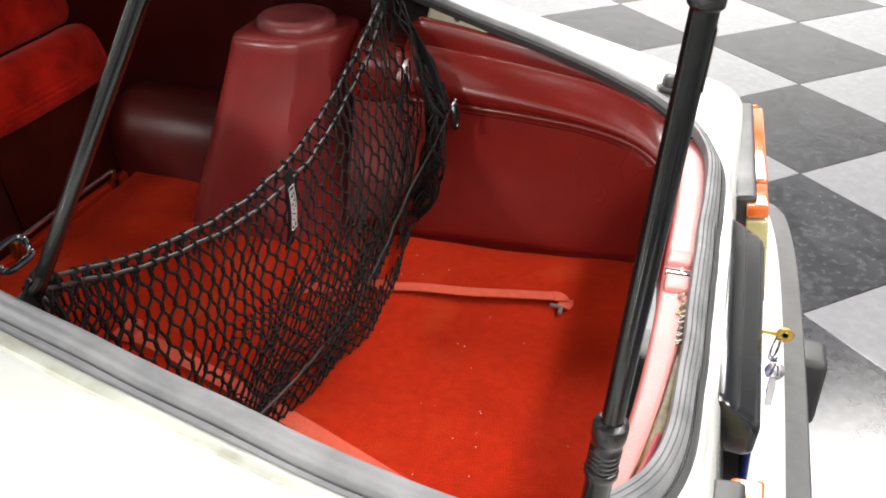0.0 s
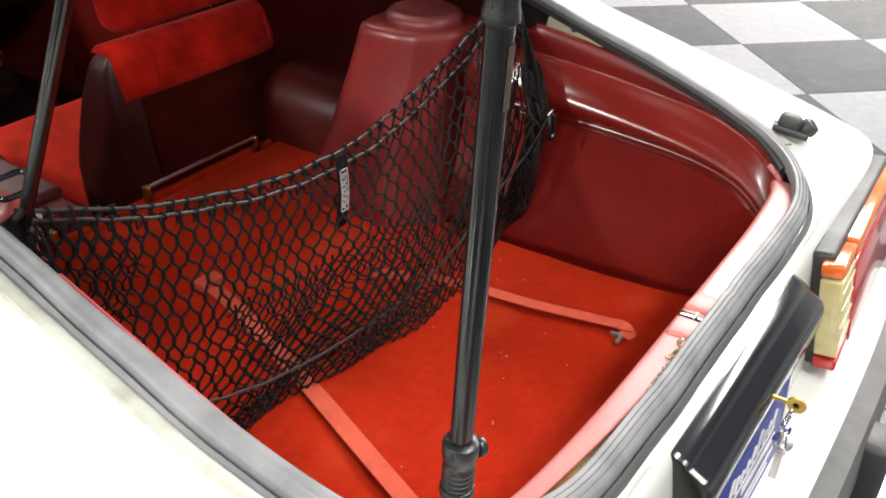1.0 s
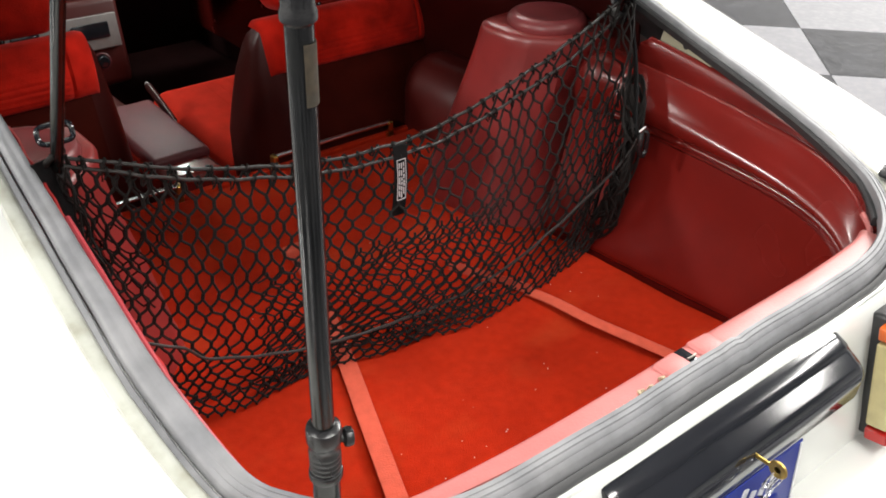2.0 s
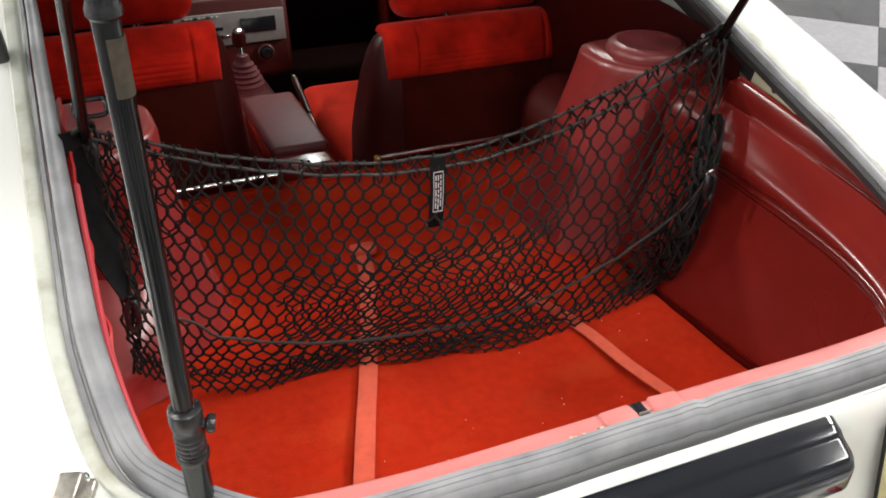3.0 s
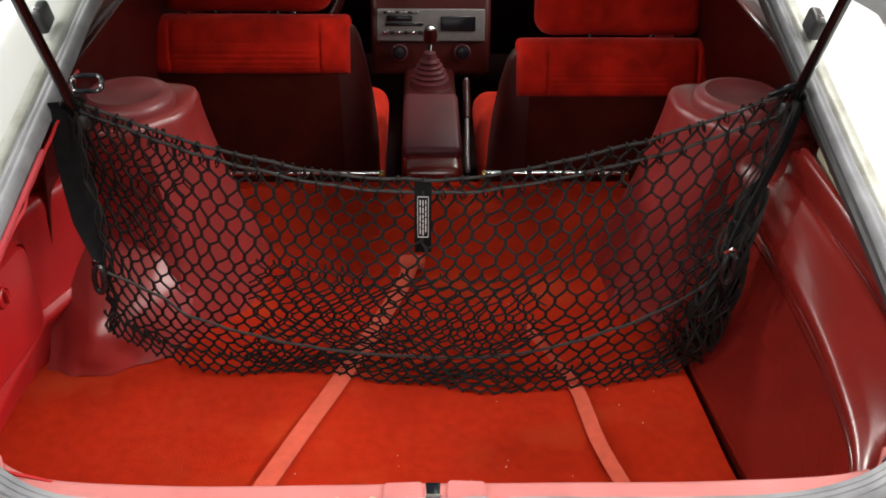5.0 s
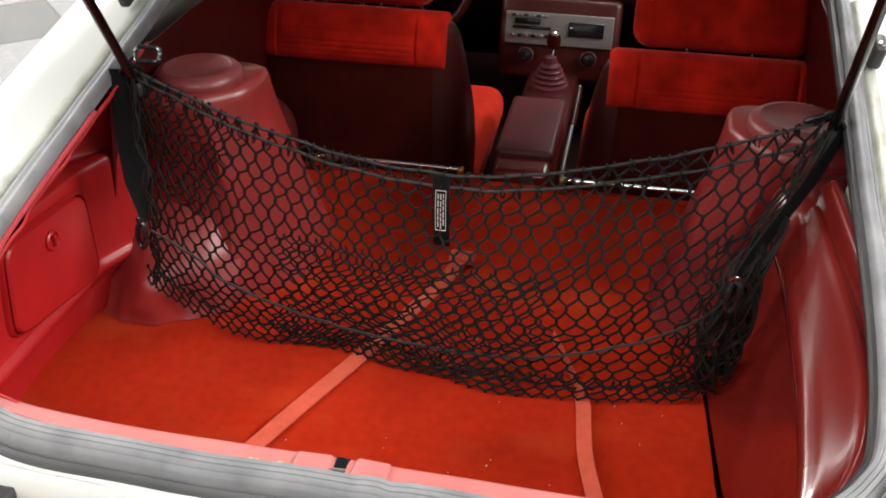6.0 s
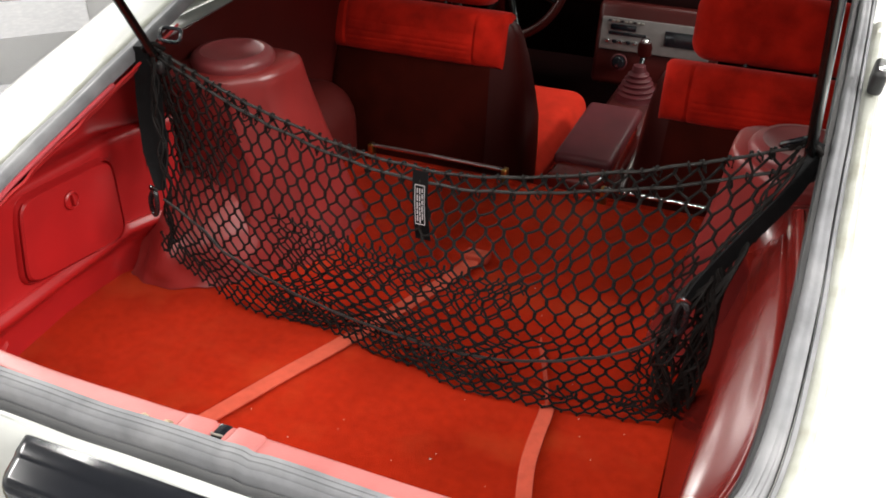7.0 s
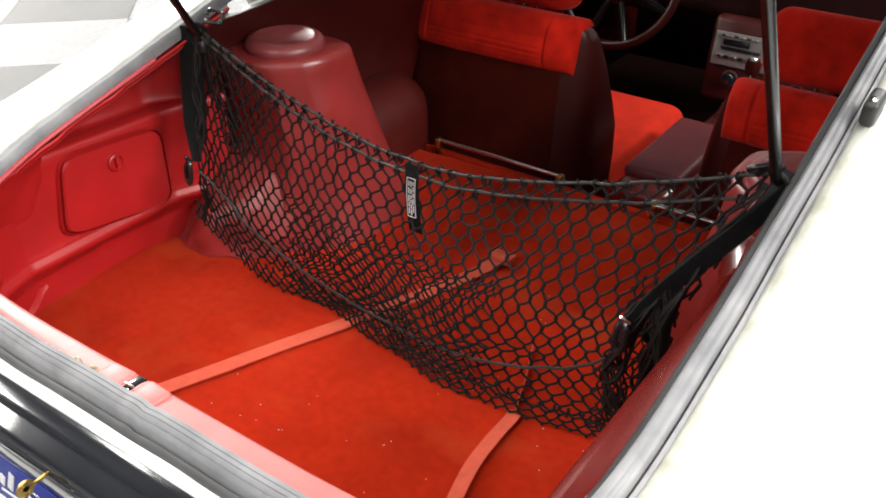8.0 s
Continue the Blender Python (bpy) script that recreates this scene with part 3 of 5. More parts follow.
bm = grid([door_loop(-0.06, -0.645), door_loop(-0.05, -0.619), door_loop(-0.02, -0.613), door_loop(-0.004, -0.638), door_loop(0.012, -0.638), door_loop(0.022, -0.613), door_loop(0.05, -0.6095), door_loop(0.5, -0.6080), door_loop(0.99, -0.6080)], True)
bmesh.ops.recalc_face_normals(bm, faces=bm.faces)
sd = part("storage_door", bm, REDTRIM, car, "red plastic storage door in the side panel")
km = pose(-0.6085, 0.426, 0.702, 0, 90)
kn = part("turn_knob", lathe([(0.0165, 0), (0.0165, 0.004), (0.014, 0.006), (0.012, 0.003), (0.0, 0.003)], km, 24), REDTRIM, sd)
rbm = rbox((0.020, 0.0045, 0.009), km @ pose(0, 0, 0.006), 0.002, 2)
part("knob_bar", rbm, REDTRIM, kn)

# loose vinyl flap in the left tail corner, wrinkled
rows = []
for k in np.linspace(0, 1, 34):
    a = spline([(-0.40, 0.026, 0.742), (-0.500, 0.055, 0.752), (-0.545, 0.115, 0.778), (-0.552, 0.20, 0.806), (-0.551, 0.285, 0.834)], 34)[int(round(k * 33))]
    b = spline([(-0.43, 0.040, 0.468), (-0.53, 0.085, 0.470), (-0.600, 0.15, 0.472), (-0.632, 0.21, 0.475), (-0.640, 0.262, 0.50)], 34)[int(round(k * 33))]
    row = []
    for v in np.linspace(0, 1, 30):
        q = a + (b - a) * v
        fold = 0.012 * math.sin(k * 19 + 4 * v) * v * (1 - 0.3 * v) + 0.016 * noise.noise((k * 5, v * 4, 5)) * min(1, 4 * v)
        row.append((q[0] + fold * 0.8 - 0.050 * math.sin(math.pi * v) ** 0.7 * k ** 2, q[1] + fold * 0.6, q[2]))
    rows.append(row)
part("corner_flap", slab(rows, 0.003, 1), REDTRIM, car, "loose wrinkled red vinyl flap")

# strut towers with round caps
def tower(side):
    cx, cy = CX + side * 0.513, 0.785
    rows = []
    for k in np.linspace(0, 1, 26):
        z = YF + (0.830 - YF) * k
        flare = 1 - k
        y0, y1 = cy - 0.105 - (0.065 if side < 0 else 0.02) * flare ** 2.6 + 0.022 * math.sin(math.pi * k), cy + 0.105 + 0.10 * flare
        loop = []
        for i in range(48):
            a = 2 * math.pi * i / 48
            ca, sa = math.cos(a), math.sin(a)
            u = math.copysign(abs(ca) ** 0.35, ca)
            v = math.copysign(abs(sa) ** 0.35, sa)
            xx = cx + (-side) * u * (0.105 + (0.085 * flare ** 1.4 if u > 0 else 0.03 * flare))
            yy = (y0 + y1) / 2 + v * (y1 - y0) / 2
            over = (-side) * (xx - cx) + (cy - yy) - (0.128 + 0.10 * flare ** 1.4)
            if over > 0:
                xx, yy = xx + side * over * 0.5, yy + over * 0.5
            loop.append((xx, yy, z))
        rows.append(loop)
    top = rows[-1]
    for s, dz in ((0.97, 0.009), (0.90, 0.014), (0.6, 0.016), (0.05, 0.016)):
        rows.append([(cx + (x - cx) * s, cy + (y - cy) * s, 0.830 + dz) for x, y, z in top])
    bm = grid(rows, True)
    bmesh.ops.recalc_face_normals(bm, faces=bm.faces)
    tw = part("strut_tower", bm, TOWERV, car, "tall burgundy vinyl suspension tower cover")
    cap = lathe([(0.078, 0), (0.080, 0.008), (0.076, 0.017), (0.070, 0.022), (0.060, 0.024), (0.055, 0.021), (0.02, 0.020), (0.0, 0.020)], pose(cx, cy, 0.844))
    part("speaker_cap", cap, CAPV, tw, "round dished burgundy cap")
    # wheel arch bulge and quarter lining toward the cabin, colours darkened for shade
    b = rbox((0.20, 0.44, 0.42), pose(CX + side * 0.60, 1.08, 0.43), 0.10, 6)
    part("wheel_arch_cover", b, ARCHV, car)
    rows2 = [[(CX + side * (0.655 - 0.06 * k), y, 0.40 + (interp(y, ((0.6, 0.90), (1.3, 0.93), (1.6, 0.85))) - 0.40) * k) for k in np.linspace(0, 1, 8)] for y in np.linspace(0.62, 1.6, 12)]
    # right lining darker still: the shade on that side is in the colour
    part("quarter_lining", slab(rows2, 0.004, side), OXSIDE if side > 0 else ARCHV, car)


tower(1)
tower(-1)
led = rbox((0.17, 0.15, 0.13), pose(0.570, 0.620, 0.765, 14, -4, 24), 0.052, 8)
part("ledge_end", led, VINYL, car, "rounded vinyl end of the side ledge")


def skirt(side):
    """Vinyl between side wall and tower, sagging to the carpet."""
    rows = []
    for k in np.linspace(0, 1, 26):
        x0 = interp(k, ((0, 0.65), (0.4, 0.59), (0.8, 0.49), (1, 0.43))) if side < 0 else interp(k, ((0, 0.55), (0.4, 0.52), (0.8, 0.44), (1, 0.37)))
        y0 = interp(k, ((0, 0.56), (0.4, 0.55), (0.8, 0.575), (1, 0.62)))
        row = []
        for v in np.linspace(0, 1, 26):
            z = YF + 0.002 + (0.68 - YF) * v
            y = y0 + 0.13 * v ** 0.8 + 0.060 * v ** 3 + 0.010 * noise.noise((k * 6, v * 5, side)) * (1 - v)
            x = CX + side * (x0 - 0.02 * v) + 0.008 * noise.noise((k * 5, v * 6, 4))
            swell = 0.055 * math.exp(-((k - 0.5) / 0.30) ** 2 - ((v - 0.33) / 0.30) ** 2)
            row.append((x - side * swell * 0.4, y - swell, z))
        rows.append(row)
    return slab(rows, 0.004, -side)


part("tower_skirt", skirt(-1), TOWERV, car, "soft burgundy vinyl round the tower foot")

# chrome tie bars at the front of the cargo floor
for x0, x1 in ((0.133, 0.455), (-0.445, -0.101)):
    bar = part("tie_bar", tube([(x0, 1.222, 0.492), ((x0 + x1) / 2, 1.222, 0.493), (x1, 1.222, 0.492)], 0.006), CHROME, car, "bright chrome luggage tie bar")
    for x in (x0, x1):
        part("bracket", rbox((0.014, 0.02, 0.045), pose(x, 1.222, 0.474), 0.004), BRASS, bar)


# seats
def seat(cx, y_top, z_top, rake, pad_w):
    holder = new("seat")
    holder.parent = car
    holder.location = (cx - CX, y_top - 0.6, 0)
    bpy.context.view_layer.update()
    holder["label"] = "red velour bucket seat with a dark vinyl back"
    tilt = pose(cx, y_top, z_top, rake)

    def placed(rows, closed=False):
        bm = grid([[tilt @ Vector(p) for p in r] for r in rows], closed)
        return bm

    # body of the backrest: narrow rounded top, wide deep bolsters lower down
    rows = []
    for d in [0.0, 0.004, 0.012, 0.025, 0.045, 0.07, 0.10, 0.14, 0.19, 0.25, 0.32, 0.40, 0.48, 0.56, 0.60]:
        w = interp(d, ((0, 0.195), (0.004, 0.215), (0.012, 0.230), (0.025, 0.243), (0.045, 0.252), (0.10, 0.264), (0.2, 0.280), (0.35, 0.292), (0.6, 0.285)))
        deep = interp(d, ((0, 0.07), (0.025, 0.10), (0.10, 0.15), (0.25, 0.235), (0.45, 0.26), (0.6, 0.24)))
        loop = []
        for i in range(56):
            a = 2 * math.pi * i / 56
            ca, sa = math.cos(a), math.sin(a)
            u = math.copysign(abs(ca) ** 0.5, ca)
            v = math.copysign(abs(sa) ** 0.42, sa)
            x = w * u
            y = deep * (0.5 + 0.5 * v) + 0.045 * (x / 0.26) ** 2 + (0.012 if d == 0 else 0.0)
            if v > 0 and abs(x) < 0.17:
                y -= 0.30 * deep * (1 - (x / 0.17) ** 2) * min(1, d / 0.2)
            loop.append((x + 0.003 * noise.noise((x * 7, d * 9, cx)), y, -d))
        rows.append(loop)
    bm = placed(rows, True)
    bm.faces.new([v for v in bm.verts[:56]][::-1])
    bmesh.ops.recalc_face_normals(bm, faces=bm.faces)
    part("back_shell", bm, OXSIDE, holder, "oxblood vinyl seat shell with side bolsters")
    rows = []
    for d in np.linspace(0.105, 0.585, 30):
        w = interp(d, ((0.1, 0.205), (0.35, 0.215), (0.6, 0.20)))
        edge = min(1, (d - 0.100) / 0.02, (0.592 - d) / 0.02)
        rows.append([(w * k, 0.045 * (w * k / 0.26) ** 2 - 0.004 * edge * min(1, (1 - abs(k)) / 0.06 + 0.05) + 0.003 * noise.noise((k * 3, d * 7, cx)), -d) for k in np.linspace(-1, 1, 40)])
    part("back_panel", placed(rows), SEATBACK, holder, "dark napped rear panel of the seat")
    # shoulder pad: smooth ends, pleated middle
    prof = through_knots([(0.030, -0.118), (0.006, -0.121), (-0.010, -0.114), (-0.019, -0.095), (-0.023, -0.060), (-0.019, -0.022), (-0.004, -0.001), (0.022, 0.008), (0.060, 0.007), (0.085, -0.004)], 8)
    half_w = pad_w / 2
    rows = []
    for x in np.linspace(-half_w, half_w, 76):
        k = abs(x) / half_w
        swell = (1 - max(0, (k - 0.93) / 0.07) ** 2) ** 0.5
        seam = 0.0055 * math.exp(-((abs(x) - 0.70 * half_w) / 0.004) ** 2)
        row = []
        for y, z in prof:
            pleat = 0.0032 * abs(math.sin((z + 0.112) / 0.0125 * math.pi)) ** 0.5 if k < 0.69 and -0.112 < z < -0.050 and y < 0.004 else 0.0032
            y2 = 0.02 + (y - 0.02) * swell + seam - pleat + 0.050 * k ** 3.2 + 0.003 * noise.noise((x * 14, z * 18, cx))
            row.append((x, y2, z - 0.010 * (1 - swell) - 0.004 * k ** 3))
        rows.append(row)
    bm = placed(rows)
    part("shoulder_pad", bm, VELOUR, holder, "red velour shoulder pad with stitched pleats")
    rest = rbox((0.385, 0.11, 0.150), pose(0, 0.052, 0.088), 0.040, 6)
    for v in rest.verts:
        v.co.y += 0.03 * (v.co.x / 0.19) ** 2 + 0.004 * noise.noise((v.co.x * 12, v.co.z * 14, cx))
    bmesh.ops.transform(rest, matrix=tilt, verts=rest.verts)
    part("headrest", rest, VELOUR, holder, "red velour headrest")
    for dx in (-0.07, 0.07):
        part("headrest_post", tube([tilt @ Vector((dx, 0.05, -0.02)), tilt @ Vector((dx, 0.05, 0.02))], 0.006), BLACKPL, holder)
    cushion = rbox((0.60, 0.50, 0.12), None, 0.05, 6)
    for v in cushion.verts:
        v.co.z -= 0.012 * (1 - min(1, (v.co.x / 0.2) ** 2)) if v.co.z > 0 else 0
    bmesh.ops.transform(cushion, matrix=pose(cx, y_top + 0.375, 0.328, 5), verts=cushion.verts)
    part("cushion", cushion, VELOUR_LIT, holder, "red velour seat cushion, window light in its colour")
    for k in range(9):
        part("cushion_pleat", tube([(cx - 0.14 + 0.035 * k, y_top + 0.26, 0.3735), (cx - 0.14 + 0.035 * k, y_top + 0.56, 0.3995)], 0.006, 6), VELOUR_LIT, holder)
    part("seat_base", rbox((0.46, 0.48, 0.15), pose(cx, y_top + 0.39, 0.255), 0.02), DARK, holder)


seat(0.443, 1.335, 0.760, -16, 0.475)
seat(-0.405, 1.370, 0.800, -14, 0.470)

# console, armrest, shifter, handbrake
part("console", rbox((0.16, 1.0, 0.20), pose(0.018, 1.86, 0.27), 0.02), ARCHV, car)
arm = part("armrest_box", rbox((0.145, 0.40, 0.20), pose(0.018, 1.58, 0.32), 0.018), VINYL, car)
part("armrest_lid", rbox((0.150, 0.34, 0.035), pose(0.018, 1.63, 0.428, 2), 0.014, 4), LIDV, arm, "padded burgundy armrest lid")
boot = lathe([(0.062, 0.37), (0.058, 0.382), (0.060, 0.390), (0.050, 0.396), (0.054, 0.405), (0.044, 0.411), (0.047, 0.420), (0.037, 0.426), (0.040, 0.434), (0.030, 0.440), (0.032, 0.448), (0.022, 0.456), (0.018, 0.474), (0.0, 0.478)], pose(0.018, 2.06, 0))
sh = part("gear_lever", boot, LIDV, car, "burgundy pleated gaiter")
part("stick", tube([(0.018, 2.06, 0.45), (0.02, 2.10, 0.50)], 0.008), STEEL, sh)
part("knob", lathe([(0.012, 0), (0.020, 0.008), (0.022, 0.03), (0.018, 0.048), (0.008, 0.054), (0, 0.055)], pose(0.02, 2.10, 0.485)), OXSIDE, sh, "dark gear knob with chrome top")
part("knob_cap", lathe([(0.0165, 0), (0.015, 0.006), (0.008, 0.010), (0, 0.0105)], pose(0.02, 2.10, 0.5335), 18), CHROME, sh)
hb = part("handbrake", tube(spline([(0.112, 1.52, 0.345), (0.112, 1.58, 0.365), (0.116, 1.70, 0.400), (0.121, 1.88, 0.458)], 14), 0.006), SILVER, car, "handbrake lever beside the console")
part("grip", tube([(0.1165, 1.72, 0.406), (0.119, 1.80, 0.432), (0.1205, 1.87, 0.455)], 0.010), OXSIDE, hb)

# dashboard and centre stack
part("dashboard", rbox((1.40, 0.45, 0.26), pose(CX, 2.52, 0.68), 0.06, 4), DARK, car, "burgundy dashboard, cabin shade in its colour")
stack = part("centre_console", rbox((0.38, 0.10, 0.26), pose(0.024, 2.275, 0.46, -12), 0.02), ARCHV, car, "deep burgundy centre stack")
sp = pose(0.024, 2.222, 0.505, -12)
face = part("radio", rbox((0.34, 0.012, 0.10), sp, 0.004), SILVER, stack, "silver-faced radio and cassette deck")
for dx, dz, w, h in ((-0.10, 0.022, 0.08, 0.018), (0.085, 0.005, 0.11, 0.045)):
    part("display", rbox((w, 0.006, h), sp @ pose(dx, -0.008, dz), 0.002), BLACKPL, face)
for i in range(7):
    part("button", rbox((0.014, 0.008, 0.010), sp @ pose(-0.145 + i * 0.022, -0.009, -0.022), 0.002), BLACKPL if i % 2 else CHROME, face)
for i in range(9):
    part("button", rbox((0.009, 0.006, 0.006), sp @ pose(-0.145 + i * 0.013, -0.0085, 0.040), 0.0015), ZINC if i % 3 else BLACKPL, face)
part("tape_slot", rbox((0.12, 0.004, 0.010), sp @ pose(-0.085, -0.0075, 0.003), 0.002), BLACKPL, face)
for dx in (-0.10, 0.10):
    part("dial_ring", lathe([(0.026, 0), (0.027, 0.004), (0.023, 0.006), (0.021, 0.003)], sp @ pose(dx, 0.0, -0.085, 90), 22), LIDV, stack)
    part("knob", lathe([(0.020, 0), (0.019, 0.015), (0.015, 0.02), (0, 0.021)], sp @ pose(dx, -0.0, -0.085, 90), 18), BLACKPL, stack)

# steering wheel
wm = pose(-0.425, 2.12, 0.675, 66)
rim = [(0.185 * math.cos(a), 0.185 * math.sin(a), 0) for a in np.linspace(0, 2 * math.pi, 61)]
wheel = part("steering_wheel", tube([wm @ Vector(p) for p in rim], 0.014, 10), OXSIDE, car, "dark steering wheel with black spokes")
for a in (200, 340, 250, 290):
    e = Vector((0.18 * math.cos(radians(a)), 0.18 * math.sin(radians(a)), 0))
    part("spoke", tube([wm @ (e * 0.2), wm @ (e * 0.6), wm @ e], 0.012), STEEL, wheel)
part("hub", lathe([(0.06, -0.02), (0.06, 0.01), (0.05, 0.02), (0, 0.022)], wm), OXSIDE, wheel)
part("column", tube([(-0.415, 2.13, 0.65), (-0.415, 2.5, 0.52)], 0.04), DARK, wheel)

# rear lip trim, latch cover, springs
lip = [(CX - 0.49, 0.046, 0.737), (CX - 0.42, 0.012, 0.737), (CX - 0.25, -0.004, 0.741), (CX, -0.006, 0.744), (CX + 0.25, -0.004, 0.741), (CX + 0.40, 0.006, 0.737), (CX + 0.455, 0.020, 0.733)]
lp = spline(lip, 60)
rows = []
for i, (x, y, z) in enumerate(lp):
    o = interp(x, ((-0.48, -0.004), (-0.36, -0.001), (-0.20, 0.008), (-0.06, 0.017), (0.5, 0.018)))
    f = 0.0025 * noise.noise((x * 10, 1, 0)) * interp(x, ((-0.4, 1.0), (0.0, 0.3)))
    rows.append([(x, y - o, z - 0.004), (x, y - o - 0.001, z + 0.003 + f), (x, y - o * 0.4, z + 0.0055 + f), (x, y + 0.010, z + 0.0055), (x, y + 0.020, z + 0.004 - f), (x, y + 0.024, z - 0.002), (x, y + 0.023, z - 0.010)])
part("lip_trim", slab([spline(r, 22) for r in rows], 0.002, 1), PINK, car, "faded pink plastic sill trim, sun bleached")
prof = [(0.018, -0.004), (0.022, -0.02), (0.026, -0.285), (0.020, -0.285), (0.014, -0.004)]
part("sill_panel", sweep(lp, [(-a, b) for a, b in prof]), REDTRIM, car, "red inner tail panel")
rows = [spline([(x, y - 0.026, z - 0.004), (x, y - 0.012, z + 0.0015 * noise.noise((x * 30, 2, 0))), (x, y, z - 0.001), (x, y + 0.012, z - 0.004)], 10) for x, y, z in lp[:34]]
part("glue_strip", slab(rows, 0.002, 1), GLUE, car, "exposed olive glue strip")
latch = part("latch_cover", rbox((0.042, 0.036, 0.012), pose(-0.034, -0.004, 0.7475, 0, 0, 2), 0.005), PINK, car)
part("latch_cover", rbox((0.040, 0.036, 0.012), pose(0.030, -0.003, 0.748, 0, 0, -3), 0.005), PINK, car)
part("striker", rbox((0.016, 0.036, 0.010), pose(-0.004, -0.003, 0.745), 0.002), BLACKPL, latch)
part("striker_bar", tube([(-0.011, -0.006, 0.752), (-0.004, -0.007, 0.7525), (0.004, -0.006, 0.752)], 0.0016, 6), ZINC, latch)
coil = [(-0.165 + 0.0011 * i, -0.016 + 0.0045 * math.cos(i * 1.7), 0.7465 + 0.0045 * math.sin(i * 1.7)) for i in range(84)]
part("latch_spring", tube(coil, 0.0011, 5), ZINC, latch, "bright steel coil spring")
bm = bmesh.new()
rnd = random.Random(5)
for i in range(12):
    rbox((rnd.uniform(0.004, 0.012), rnd.uniform(0.003, 0.006), rnd.uniform(0.002, 0.004)), pose(-0.085 + rnd.uniform(-0.018, 0.022), -0.014 + rnd.uniform(-0.006, 0.006), 0.750 + rnd.uniform(-0.002, 0.004), rnd.uniform(0, 90), rnd.uniform(0, 90), rnd.uniform(0, 90)), 0.001, 1, bm)
part("latch_claw", bm, RUST, latch, "rusty latch claw")
for side in (1, -1):
    part("corner_clip", rbox((0.022, 0.014, 0.010), pose(CX + side * 0.440, 0.022, 0.728, 0, 0, side * 30), 0.003), BRASS, car, "brass trim clip")
    part("corner_clip_tab", tube(spline([(CX + side * 0.446, 0.024, 0.728), (CX + side * 0.466, 0.036, 0.738), (CX + side * 0.480, 0.058, 0.748)], 10), 0.005, 8), PINK, car)

# licence lamp housing, plate
hp = [(-0.064, 0.722), (-0.070, 0.727), (-0.073, 0.7265), (-0.091, 0.718), (-0.0925, 0.7155), (-0.096, 0.7125), (-0.113, 0.703), (-0.119, 0.6975), (-0.1225, 0.690), (-0.123, 0.682), (-0.121, 0.656), (-0.117, 0.650), (-0.112, 0.648), (-0.080, 0.650)]
rows = []
for x, k in ((-0.227, 0.80), (-0.226, 0.90), (-0.222, 0.97), (-0.214, 1.0), (-0.1, 1.0), (0, 1.0), (0.1, 1.0), (0.206, 1.0), (0.214, 0.97), (0.218, 0.90), (0.219, 0.80)):
    rows.append([(x, -0.064 + (y + 0.064) * k, 0.690 + (z - 0.690) * (0.3 + 0.7 * k)) for y, z in hp])
bm = grid(rows)
for r in (0, -1):
    bm.faces.new([v for v in (bm.verts[:len(hp)] if r == 0 else bm.verts[-len(hp):])])
bmesh.ops.recalc_face_normals(bm, faces=bm.faces)
part("plate_lamp_housing", bm, BLACKPL, car, "glossy black number plate lamp housing")
pp = pose(-0.055, -0.122, 0.570, -3)
pl = part("plate", rbox((0.305, 0.003, 0.152), pp, 0.0012), BLUE, car, "blue and white dealer plate")
part("plate_border", rbox((0.300, 0.002, 0.004), pp @ pose(0, -0.002, -0.071), 0.0005), LETTER, pl)
part("plate_border", rbox((0.004, 0.002, 0.146), pp @ pose(0.148, -0.002, 0), 0.0005), LETTER, pl)
part("plate_border", rbox((0.004, 0.002, 0.146), pp @ pose(-0.148, -0.002, 0), 0.0005), LETTER, pl)
rnd = random.Random(3)
for k in range(11):
    h = rnd.choice((0.018, 0.020, 0.034, 0.024))
    part("script_mark", rbox((0.011, 0.002, h), pp @ pose(-0.112 + 0.0205 * k, -0.002, 0.026 + h / 2 + 0.0006 * k, 0, 22), 0.004, 2), LETTER, pl)
part("script_mark", rbox((0.20, 0.002, 0.004), pp @ pose(0.0, -0.002, 0.021, 0, -2), 0.0015, 2), LETTER, pl, "white script mark")
for dx, dz, w, hh in ((0.045, 0.004, 0.13, 0.011), (0.02, -0.022, 0.19, 0.006), (0.02, -0.036, 0.15, 0.006), (-0.105, -0.02, 0.05, 0.045)):
    part("print_bar", rbox((w, 0.002, hh), pp @ pose(dx, -0.002, dz), 0.0006), LETTER, pl)

